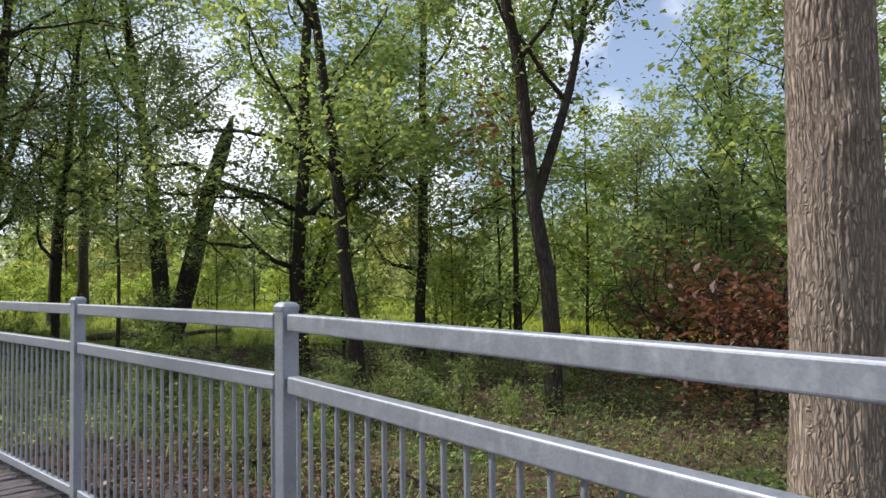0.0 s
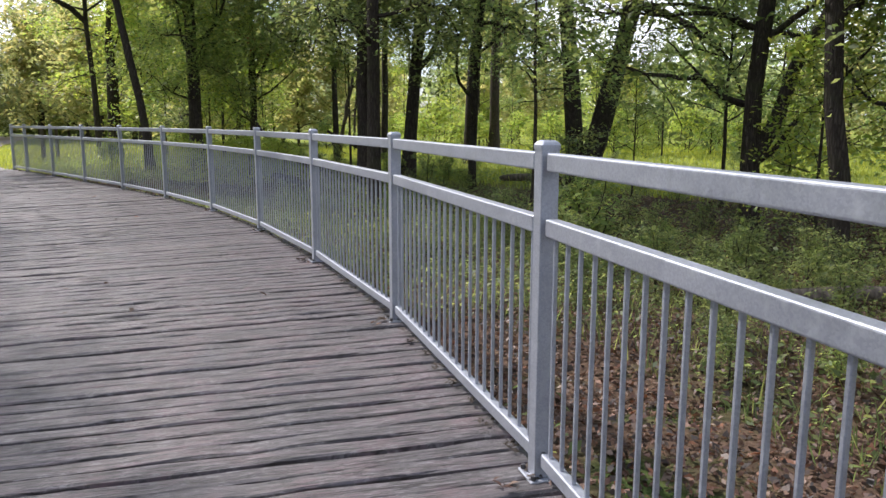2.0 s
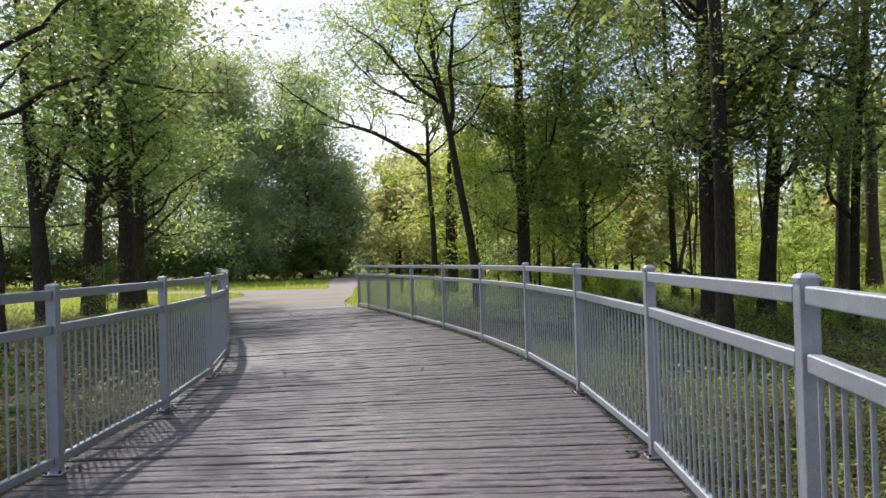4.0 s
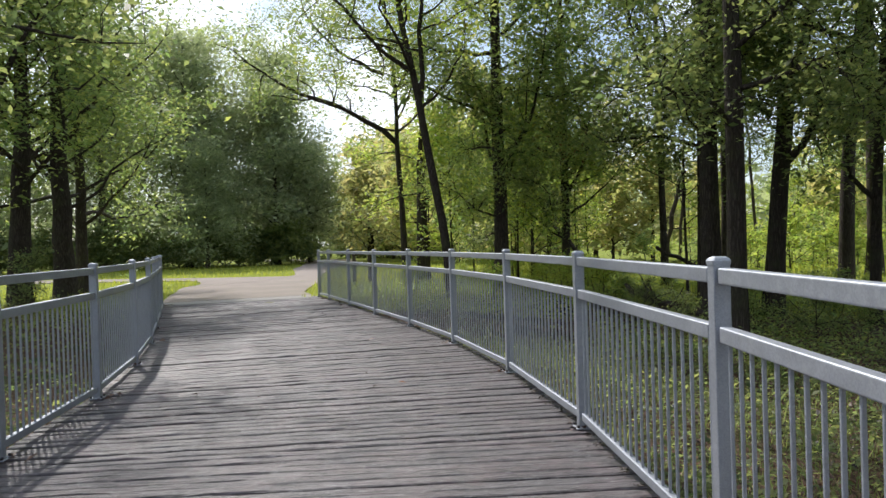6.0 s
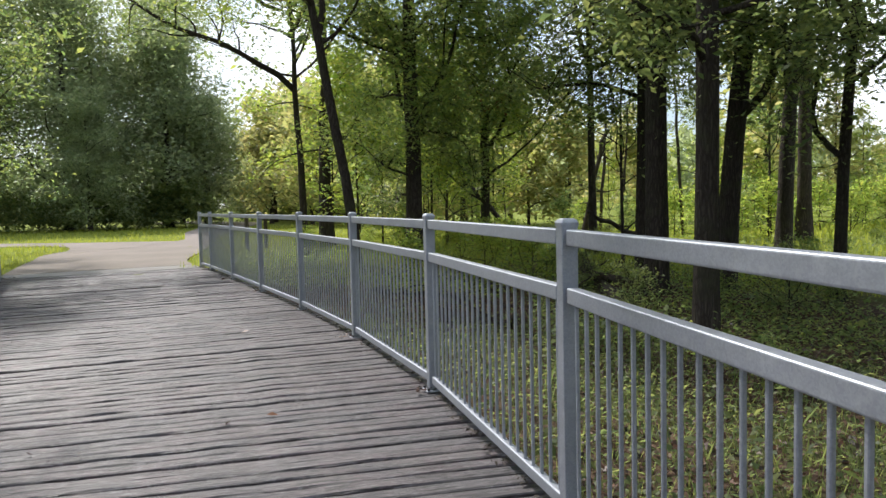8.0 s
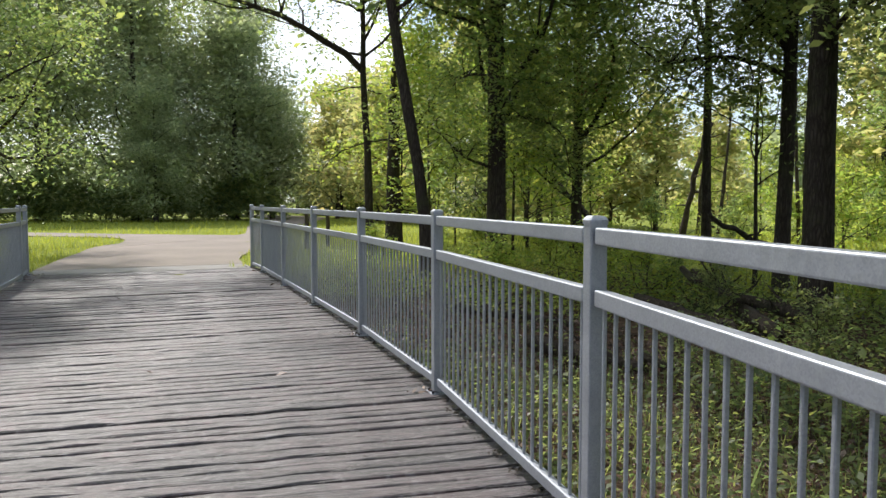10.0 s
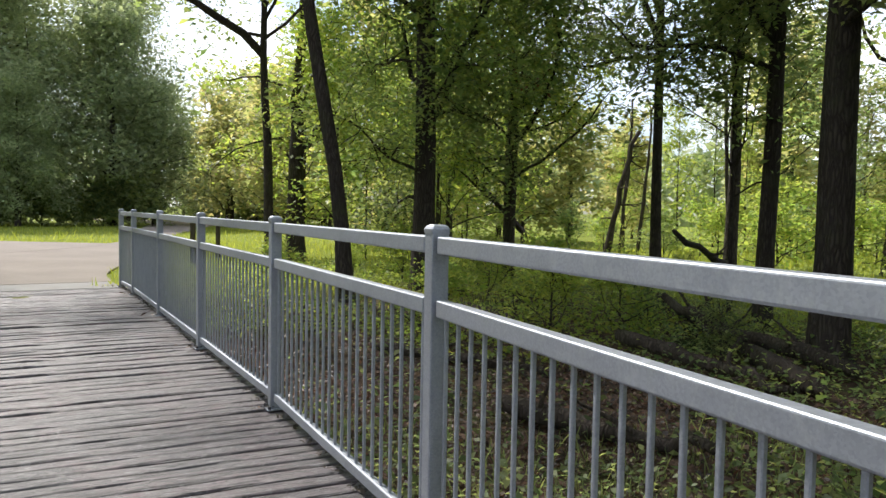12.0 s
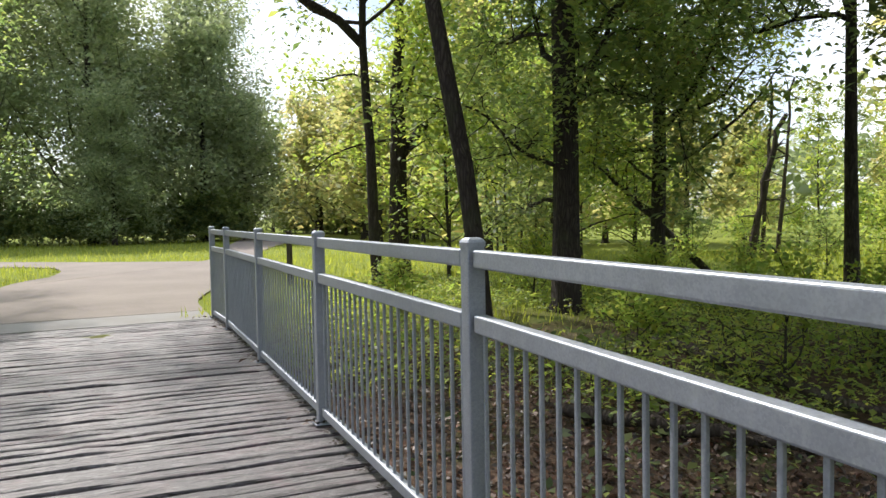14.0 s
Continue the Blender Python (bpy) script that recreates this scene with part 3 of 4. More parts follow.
# trunks that can be told apart, plus added shade trees x and y: name, seed, x, y, bark, leaves, then its shape
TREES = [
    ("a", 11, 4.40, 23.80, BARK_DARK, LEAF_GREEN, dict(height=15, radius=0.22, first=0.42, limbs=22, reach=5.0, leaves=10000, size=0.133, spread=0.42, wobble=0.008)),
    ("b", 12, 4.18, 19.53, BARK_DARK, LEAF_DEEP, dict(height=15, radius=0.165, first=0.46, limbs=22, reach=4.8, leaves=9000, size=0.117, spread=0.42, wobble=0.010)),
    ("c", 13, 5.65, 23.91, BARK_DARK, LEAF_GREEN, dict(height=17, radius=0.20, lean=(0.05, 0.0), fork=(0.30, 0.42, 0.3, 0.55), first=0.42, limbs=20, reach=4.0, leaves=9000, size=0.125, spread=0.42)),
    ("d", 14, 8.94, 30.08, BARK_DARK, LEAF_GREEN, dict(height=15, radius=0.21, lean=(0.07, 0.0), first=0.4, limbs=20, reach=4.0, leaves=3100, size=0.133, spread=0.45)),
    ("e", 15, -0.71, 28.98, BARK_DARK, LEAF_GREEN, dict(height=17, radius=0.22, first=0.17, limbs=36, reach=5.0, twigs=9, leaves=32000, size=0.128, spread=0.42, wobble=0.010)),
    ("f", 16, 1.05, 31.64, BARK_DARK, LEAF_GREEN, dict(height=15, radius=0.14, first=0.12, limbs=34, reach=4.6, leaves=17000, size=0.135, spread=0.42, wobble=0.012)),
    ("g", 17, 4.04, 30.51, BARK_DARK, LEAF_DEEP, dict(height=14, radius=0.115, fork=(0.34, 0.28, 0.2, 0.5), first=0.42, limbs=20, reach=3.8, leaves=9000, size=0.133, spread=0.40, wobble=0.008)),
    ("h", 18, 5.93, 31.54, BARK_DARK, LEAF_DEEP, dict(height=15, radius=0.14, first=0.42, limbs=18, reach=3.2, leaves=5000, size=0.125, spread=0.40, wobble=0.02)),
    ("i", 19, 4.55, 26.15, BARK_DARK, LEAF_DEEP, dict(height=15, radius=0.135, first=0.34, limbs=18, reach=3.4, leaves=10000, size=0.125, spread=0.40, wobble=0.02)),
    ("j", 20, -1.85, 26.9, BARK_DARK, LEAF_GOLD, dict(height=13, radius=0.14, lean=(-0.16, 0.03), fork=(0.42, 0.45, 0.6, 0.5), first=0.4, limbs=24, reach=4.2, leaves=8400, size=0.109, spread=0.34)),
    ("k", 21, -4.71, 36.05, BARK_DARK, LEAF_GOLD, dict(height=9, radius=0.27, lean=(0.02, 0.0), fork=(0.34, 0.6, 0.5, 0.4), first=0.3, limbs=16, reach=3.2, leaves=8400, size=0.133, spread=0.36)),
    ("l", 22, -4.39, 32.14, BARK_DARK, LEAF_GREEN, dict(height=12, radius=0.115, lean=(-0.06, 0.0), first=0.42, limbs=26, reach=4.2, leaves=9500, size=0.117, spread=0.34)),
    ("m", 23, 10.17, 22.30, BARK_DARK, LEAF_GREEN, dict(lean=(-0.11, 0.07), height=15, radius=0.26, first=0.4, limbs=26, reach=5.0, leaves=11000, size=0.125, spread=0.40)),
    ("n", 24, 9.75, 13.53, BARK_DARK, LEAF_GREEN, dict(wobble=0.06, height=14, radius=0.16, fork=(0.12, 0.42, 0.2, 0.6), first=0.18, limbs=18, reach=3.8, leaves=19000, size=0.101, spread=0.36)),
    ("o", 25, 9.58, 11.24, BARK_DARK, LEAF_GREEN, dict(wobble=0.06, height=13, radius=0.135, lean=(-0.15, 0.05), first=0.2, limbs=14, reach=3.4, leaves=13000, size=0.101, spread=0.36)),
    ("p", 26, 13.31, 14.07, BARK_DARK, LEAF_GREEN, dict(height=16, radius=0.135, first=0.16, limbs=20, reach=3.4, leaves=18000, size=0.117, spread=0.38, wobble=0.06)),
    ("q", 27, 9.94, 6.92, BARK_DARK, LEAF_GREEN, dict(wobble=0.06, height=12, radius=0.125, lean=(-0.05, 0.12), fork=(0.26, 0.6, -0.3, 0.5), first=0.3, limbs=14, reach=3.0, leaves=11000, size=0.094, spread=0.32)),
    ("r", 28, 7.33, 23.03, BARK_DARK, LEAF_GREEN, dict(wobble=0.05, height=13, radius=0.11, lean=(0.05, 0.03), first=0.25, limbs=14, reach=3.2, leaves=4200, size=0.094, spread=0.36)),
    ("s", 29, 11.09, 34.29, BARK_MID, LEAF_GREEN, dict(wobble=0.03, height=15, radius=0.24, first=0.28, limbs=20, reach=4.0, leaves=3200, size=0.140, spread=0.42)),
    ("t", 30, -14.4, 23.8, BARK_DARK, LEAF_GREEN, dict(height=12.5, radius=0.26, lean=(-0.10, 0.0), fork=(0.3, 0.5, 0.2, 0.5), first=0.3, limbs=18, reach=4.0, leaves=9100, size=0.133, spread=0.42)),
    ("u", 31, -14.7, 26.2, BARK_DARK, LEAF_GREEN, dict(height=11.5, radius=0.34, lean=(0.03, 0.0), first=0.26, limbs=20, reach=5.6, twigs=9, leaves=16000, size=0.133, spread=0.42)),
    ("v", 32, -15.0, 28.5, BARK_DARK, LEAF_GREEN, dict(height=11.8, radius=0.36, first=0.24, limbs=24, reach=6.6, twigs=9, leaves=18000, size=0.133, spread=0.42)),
    # x and y: added, mostly out of view, to shade the deck's left side
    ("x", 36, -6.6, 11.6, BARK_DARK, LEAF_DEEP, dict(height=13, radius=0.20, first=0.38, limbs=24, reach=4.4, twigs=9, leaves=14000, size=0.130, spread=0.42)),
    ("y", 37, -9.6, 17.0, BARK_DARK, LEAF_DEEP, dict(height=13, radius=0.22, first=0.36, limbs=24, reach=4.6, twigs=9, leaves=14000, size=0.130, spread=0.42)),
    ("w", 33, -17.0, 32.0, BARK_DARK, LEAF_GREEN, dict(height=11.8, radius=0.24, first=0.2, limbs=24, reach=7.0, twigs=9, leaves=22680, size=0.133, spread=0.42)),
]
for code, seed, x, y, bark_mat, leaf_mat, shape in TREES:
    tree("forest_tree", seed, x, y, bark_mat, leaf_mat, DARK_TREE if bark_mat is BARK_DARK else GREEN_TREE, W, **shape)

def limb(root, seed, start, direction, length, radius, leaf_mat, bark_mat, leaves=900, rise=0.0, bend=0.2, twigs=9, broken=False):
    """A crooked limb of its own, in the tree's own space, with twigs and leaves."""
    r = np.random.default_rng(seed)
    pts = wander(r, start, direction, length, 11, bend, rise)
    rad = np.linspace(radius, radius * (0.7 if broken else 0.14), len(pts)) * (1 + r.normal(0, 0.05, len(pts)))
    if broken:
        rad[-2:] *= (0.8, 0.12)
    pieces, nodes = [tube(pts, rad, 9, seed, 0.05)], [pts[5:]]
    for _ in range(twigs):
        k = r.integers(3, len(pts))
        tw = wander(r, pts[k], r.normal(size=3) + [0, 0, 0.3], length * r.uniform(0.15, 0.4), 6, 0.28)
        pieces.append(tube(tw, np.linspace(min(0.035, rad[k] * 0.6), 0.005, len(tw)), 5))
        nodes.append(tw[2:])
    part_of("limb", array_mesh("limb", *join(pieces), bark_mat, True), root)
    if leaves:
        leaves = int(leaves * 2.3)
        nodes = np.concatenate(nodes)
        spots = nodes[r.integers(len(nodes), size=leaves)] + r.normal(0, 0.26, (leaves, 3))
        tagged(part_of("foliage", array_mesh("foliage", *leaf_arrays(spots, 0.090, r), leaf_mat), root), kind="stuff")


# withered clusters among the green
def withered(root, spots, seed):
    r = np.random.default_rng(seed)
    pts = np.concatenate([np.array(c) + r.normal(0, s, (n, 3)) for c, s, n in spots])
    part_of("withered_leaves", array_mesh("withered_leaves", *leaf_arrays(pts, 0.09, r, 0.3), LEAF_RUST), root, "withered brown leaf cluster")


KNOWN = [ob for ob in scene.objects if ob.name.startswith("forest_tree")]
near_trunk = lambda x, y: min(KNOWN, key=lambda ob: (ob.location.x - x) ** 2 + (ob.location.y - y) ** 2)
withered(near_trunk(9.94, 6.92), (((-0.5, 0.9, 4.3), 0.35, 160), ((-0.3, 1.0, 3.4), 0.25, 60), ((0.6, 0.4, 5.0), 0.4, 120)), 5)
withered(near_trunk(1.05, 31.64), (((-0.6, -1.2, 4.6), 0.3, 120), ((0.3, -1.5, 4.2), 0.2, 60)), 6)
withered(near_trunk(13.31, 14.07), (((-1.0, 0.4, 4.0), 0.3, 80),), 7)

# limbs that arch over the way, and the broken stem beside the clearing
ARCH, TWIN, STUMPY, NEARER = near_trunk(-4.39, 32.14), near_trunk(-1.85, 26.9), near_trunk(10.17, 22.30), near_trunk(9.75, 13.53)
limb(ARCH, 301, (-0.25, 0, 5.0), (-0.62, -0.1, 0.9), 7.0, 0.10, LEAF_GREEN, BARK_DARK, 1500, 0.02, 0.15, 14)
limb(ARCH, 302, (-0.4, 0, 6.6), (0.5, 0.1, 1.0), 5.5, 0.07, LEAF_GREEN, BARK_DARK, 1300, 0.0, 0.15, 12)
limb(ARCH, 303, (-0.6, 0, 7.4), (-0.9, -0.3, 0.5), 5.0, 0.06, LEAF_GREEN, BARK_DARK, 1500, 0.04, 0.2, 14)
limb(TWIN, 304, (-0.9, 0.2, 6.2), (-0.8, -0.2, 0.9), 5.0, 0.07, LEAF_GREEN, BARK_DARK, 1300, 0.0, 0.2, 12)
limb(STUMPY, 305, (0.1, -0.05, 0.0), (0.18, -0.10, 1.0), 7.2, 0.30, LEAF_GREEN, BARK_DARK, 0, 0.0, 0.05, 0, True)
limb(STUMPY, 306, (0.95, -0.55, 4.9), (0.80, -0.50, 0.10), 5.0, 0.12, LEAF_GREEN, BARK_DARK, 700, -0.05, 0.14)
limb(STUMPY, 307, (0.9, -0.5, 5.2), (-0.75, 0.45, 0.5), 3.2, 0.10, LEAF_GREEN, BARK_DARK, 500, 0.12, 0.25)
limb(STUMPY, 308, (-0.4, 0.25, 3.6), (-0.85, 0.5, 0.9), 5.5, 0.10, LEAF_GREEN, BARK_DARK, 900, 0.02, 0.25)
limb(NEARER, 309, (0, 0, 2.1), (-0.6, 0.4, 0.5), 3.4, 0.06, LEAF_GREEN, BARK_DARK, 500, 0.02, 0.28)
limb(NEARER, 310, (0, 0, 1.2), (0.7, -0.4, 0.3), 3.0, 0.05, LEAF_GREEN, BARK_DARK, 400, 0.05, 0.28)
limb(near_trunk(13.31, 14.07), 311, (0, 0, 2.2), (-0.8, 0.5, 0.15), 3.6, 0.05, LEAF_GREEN, BARK_DARK, 400, 0.06, 0.25)
limb(near_trunk(5.65, 23.91), 312, (0.1, 0, 3.0), (0.8, -0.3, 0.8), 4.5, 0.09, LEAF_GREEN, BARK_DARK, 700, 0.02, 0.25)
limb(near_trunk(7.33, 23.03), 313, (0.1, 0, 2.4), (-0.6, 0.3, 0.9), 4.0, 0.06, LEAF_DEEP, BARK_DARK, 600, 0.0, 0.25)

for k, (x, y, z, dx, dy, n, leaf_mat) in enumerate((
        (4.18, 19.53, 3.6, -0.5, -0.9, 760, LEAF_DEEP), (4.18, 19.53, 4.2, 0.9, -0.5, 760, LEAF_DEEP), (4.18, 19.53, 4.8, 0.5, -0.9, 760, LEAF_DEEP),
        (4.40, 23.80, 3.9, -0.2, -1.0, 760, LEAF_DEEP), (4.40, 23.80, 4.6, 0.9, -0.4, 760, LEAF_DEEP), (4.40, 23.80, 5.2, -0.9, -0.3, 760, LEAF_GREEN),
        (5.65, 23.91, 4.2, -0.4, -0.9, 900, LEAF_DEEP), (5.65, 23.91, 5.0, 0.8, -0.6, 900, LEAF_DEEP), (7.33, 23.03, 4.4, 0.3, -1.0, 900, LEAF_DEEP), (7.33, 23.03, 5.4, -0.7, -0.6, 900, LEAF_GREEN),
        (9.75, 13.53, 3.3, -0.9, -0.3, 900, LEAF_DEEP), (9.75, 13.53, 4.0, 0.2, -1.0, 1100, LEAF_DEEP), (9.75, 13.53, 4.6, -0.6, 0.8, 1100, LEAF_DEEP),
        (9.58, 11.24, 3.4, -0.7, -0.6, 900, LEAF_GREEN), (10.17, 22.30, 5.6, -0.9, 0.2, 1400, LEAF_DEEP), (10.17, 22.30, 6.4, 0.5, -0.8, 1400, LEAF_DEEP),
        (10.17, 22.30, 7.2, -0.2, -1.0, 1400, LEAF_DEEP),
        (4.04, 30.51, 4.6, -0.9, -0.3, 1600, LEAF_DEEP), (4.04, 30.51, 5.4, 0.4, -0.9, 1700, LEAF_DEEP), (4.55, 26.15, 4.2, -0.8, -0.5, 1600, LEAF_DEEP),
        (4.55, 26.15, 5.0, 0.7, -0.6, 1700, LEAF_DEEP), (4.55, 26.15, 5.6, -0.3, -1.0, 1700, LEAF_GREEN), (5.93, 31.54, 5.2, 0.1, -1.0, 1600, LEAF_DEEP),
        (4.04, 30.51, 5.0, 0.9, -0.3, 1500, LEAF_DEEP), (5.93, 31.54, 4.4, -0.6, -0.8, 1300, LEAF_DEEP), (4.55, 26.15, 3.8, -0.9, -0.2, 1000, LEAF_DEEP))):
    limb(near_trunk(x, y), 340 + k, (0, 0, z), (dx, dy, 0.35), 3.4, 0.05, leaf_mat, BARK_DARK, n, -0.01, 0.2, 16)

# leafy boughs low on the two trees beyond the deck's outer edge
for k in range(9):
    turn = -1.6 + 0.95 * (k % 5 - 2) + 0.2 * (k // 5)
    limb(near_trunk(-0.71, 28.98), 370 + k, (0, 0, 1.7 + 0.5 * k), (math.cos(turn), math.sin(turn), 0.45), 2.9, 0.035, LEAF_GREEN if k % 3 else LEAF_DEEP, BARK_DARK, 820, -0.02, 0.2, 18)
    turn += 0.5
    limb(near_trunk(1.05, 31.64), 385 + k, (0, 0, 1.5 + 0.55 * k), (math.cos(turn), math.sin(turn), 0.45), 2.9, 0.035, LEAF_GREEN if k % 3 else LEAF_GOLD, BARK_DARK, 820, -0.02, 0.2, 18)

# unseen limbs added over the deck to shade the weeds along the railing
OVER = near_trunk(4.18, 19.53)
limb(OVER, 321, (0, 0, 7.0), (-0.9, -0.45, 0.25), 6.5, 0.09, LEAF_DEEP, BARK_DARK, 2400, 0.0, 0.2, 22)
limb(OVER, 322, (0, 0, 8.2), (-0.75, -0.8, 0.25), 6.5, 0.08, LEAF_DEEP, BARK_DARK, 2400, 0.0, 0.2, 22)
limb(OVER, 323, (0, 0, 8.8), (-0.95, 0.05, 0.3), 6.5, 0.08, LEAF_DEEP, BARK_DARK, 2400, 0.0, 0.2, 22)

# saplings and undergrowth, a few kinds repeated
S = "young trees under the canopy"
SAPLINGS = [
    tree("sapling", 51, 11.5, 38.5, BARK_DARK, LEAF_GREEN, "slender young tree in full green leaf", S, height=7.5, radius=0.055, first=0.3, limbs=22, reach=2.1, twigs=8, leaves=3200, size=0.121, spread=0.24, sides=6, draw=0.25),
    tree("sapling", 52, 12.0, 18.0, BARK_DARK, LEAF_DEEP, "slender young tree with deep green leaves", S, height=6.0, radius=0.05, first=0.28, limbs=20, reach=2.3, twigs=8, leaves=3200, size=0.117, spread=0.24, sides=6, draw=0.25),
    tree("sapling", 53, -0.8, 41.5, BARK_DARK, LEAF_GOLD, "slender young tree with leaves coloured a sunlit yellow-green", S, height=6.5, radius=0.05, first=0.10, limbs=20, reach=2.0, twigs=8, leaves=3200, size=0.121, spread=0.24, sides=6, draw=0.25),
    tree("sapling", 54, 23.5, 31.0, BARK_MID, LEAF_GREEN, "slender young tree in full green leaf", S, height=9.0, radius=0.07, first=0.34, limbs=24, reach=2.4, twigs=8, leaves=3200, size=0.125, spread=0.28, sides=6, draw=0.25),
]
U = "low shrubs on the woodland floor"
SHRUBS = [
    tree("shrub", 61, 6.2, 12.2, BARK_DARK, LEAF_GREEN, "low spreading green shrub on the woodland floor", U, height=1.1, radius=0.02, first=0.05, limbs=12, reach=0.9, twigs=6, leaves=1600, size=0.067, spread=0.12, sides=5, draw=0.2, up=0.8),
    tree("shrub", 62, 7.4, 15.6, BARK_DARK, LEAF_DEEP, "low dense deep green shrub on the woodland floor", U, height=1.5, radius=0.025, first=0.05, limbs=12, reach=1.1, twigs=6, leaves=1600, size=0.071, spread=0.14, sides=5, draw=0.2, up=0.8),
    tree("shrub", 63, 1.2, 24.6, BARK_DARK, LEAF_GOLD, "low sunlit yellow-green shrub beside the deck", U, height=1.0, radius=0.02, first=0.05, limbs=12, reach=0.8, twigs=6, leaves=1600, size=0.063, spread=0.12, sides=5, draw=0.2, up=0.9),
]
RUST = tree("rust_shrub", 64, 11.2, 4.6, BARK_DARK, LEAF_RUST, "shrub with withered rust-brown leaves", U, height=1.35, radius=0.03, first=0.05, limbs=22, reach=1.9, twigs=9, leaves=2100, size=0.10, spread=0.24, sides=5, up=0.7)
again(RUST, 13.0, 6.2, 120, 1.1)

B = "far woodland trees"
FAR = [
    tree("broadleaf_tree", 71, -33.0, 67.0, BARK_DARK, LEAF_GREY, "broad silvery green tree leafy to the ground beyond the lawn", B, height=20, radius=0.36, first=0.02, limbs=64, reach=8.5, twigs=9, leaves=27000, size=0.290, spread=0.85, sides=8, up=0.7, draw=0.0),
    tree("broadleaf_tree", 72, -26.0, 70.0, BARK_DARK, LEAF_GREY, "broad silvery green tree leafy to the ground beyond the lawn", B, height=15, radius=0.3, first=0.02, limbs=54, reach=7.0, twigs=9, leaves=23000, size=0.285, spread=0.8, sides=8, up=0.7, draw=0.0),
    tree("broadleaf_tree", 73, 16.0, 52.0, BARK_DARK, LEAF_PALE, "tall sunlit tree with yellow-green leaves at the wood's edge", B, height=10, radius=0.2, first=0.04, limbs=36, reach=5.0, twigs=8, leaves=3800, size=0.44, spread=0.5, sides=6, draw=0.0),
    tree("broadleaf_tree", 74, 30.0, 48.0, BARK_DARK, LEAF_GREEN, "tall green tree closing the view of the wood", B, height=17, radius=0.26, first=0.04, limbs=40, reach=6.0, twigs=8, leaves=3600, size=0.52, spread=0.55, sides=6, draw=0.0),
    tree("broadleaf_tree", 75, -14.0, 96.0, BARK_MID, LEAF_PALE, "thin-crowned tree with bare upper twigs and yellowing leaves paled for sunlight", B, height=12, radius=0.16, first=0.1, limbs=26, reach=3.6, twigs=10, leaves=3000, size=0.28, spread=0.4, sides=6, draw=0.5, up=1.1),
]

THICKET = tree("thicket", 65, -62.0, 47.5, BARK_DARK, LEAF_DEEP, "dense dark thicket at the foot of the far trees", U, height=2.6, radius=0.04, first=0.02, limbs=26, reach=2.3, twigs=7, leaves=2000, size=0.27, spread=0.32, sides=5, draw=0.0, up=0.35)

# ---- scattering of repeated trees ----
rng = np.random.default_rng(21)
DECK_R = np.array([(p.x, p.y) for p in RIGHT])
DECK_L = np.array([(p.x, p.y) for p in LEFT])


def side_of_deck(x, y):
    """Metres to the right of the outer railing; to the left of the inner one negative."""
    xr = np.interp(y, DECK_R[:, 1], DECK_R[:, 0])
    xl = np.interp(y, DECK_L[:, 1], DECK_L[:, 0])
    if y > 27.9:
        return x + 5.0 + (y - 27.9) * 0.35
    return x - xr if x > (xr + xl) / 2 else x - xl


def clear_of_way(x, y):
    """Whether a spot lies off the deck and off the path."""
    if y < 29:
        xr = np.interp(y, DECK_R[:, 1], DECK_R[:, 0])
        xl = np.interp(y, DECK_L[:, 1], DECK_L[:, 0])
        return x > xr + 1.0 or x < xl - 1.0
    return x > -5.5 - (y - 29) * 0.22 or x < -15 - (y - 29) * 0.2


def scatter(kinds, count, xlim, ylim, keep, gap, scales):
    done = []
    for _ in range(count * 30):
        if len(done) >= count:
            break
        x, y = rng.uniform(*xlim), rng.uniform(*ylim)
        if not keep(x, y) or not clear_of_way(x, y) or any((x - a) ** 2 + (y - b) ** 2 < gap ** 2 for a, b in done):
            continue
        done.append((x, y))
        again(kinds[rng.integers(len(kinds))], x, y, rng.uniform(0, 360), rng.uniform(*scales))


# saplings in the wood to the right of the deck
scatter(SAPLINGS, 13, (4, 24), (6, 38), lambda x, y: 7.0 < side_of_deck(x, y) and (x - 15) ** 2 + (y - 25) ** 2 > 36 and abs((x - 15) * 0.74 + (y - 25) * 0.67) > 4.5, 2.2, (0.5, 0.95))
scatter([SAPLINGS[2], SAPLINGS[0]], 9, (-4, 2), (32, 44), lambda x, y: side_of_deck(x, y) > 4.0, 2.0, (0.6, 0.9))
scatter([SAPLINGS[0], SAPLINGS[1], SAPLINGS[3]], 20, (14, 28), (0, 17), lambda x, y: True, 2.2, (0.9, 1.35))
for x, y, k, sc in ((-3.3, 34.8, 2, 1.0), (-4.9, 38.0, 2, 1.1), (-0.4, 36.0, 2, 1.1), (-2.2, 40.0, 2, 1.2)):
    again(SAPLINGS[k], x, y, rng.uniform(0, 360), sc)
# sunlit understory that closes the view behind the trunks
scatter([SAPLINGS[2], SAPLINGS[2], SAPLINGS[0]], 16, (5, 34), (43, 53), lambda x, y: True, 2.4, (0.55, 0.95))
scatter([SHRUBS[2], SHRUBS[0]], 26, (4, 34), (41, 50), lambda x, y: True, 1.6, (1.2, 2.3))
for x, y, sc in ((-3.2, 46.0, 0.9), (-0.6, 50.0, 0.8), (3.0, 52.0, 0.5)):
    again(FAR[2], x, y, rng.uniform(0, 360), sc)
scatter([SHRUBS[2], SHRUBS[2], SHRUBS[0]], 26, (3, 26), (34, 43), lambda x, y: True, 1.4, (1.1, 2.0))
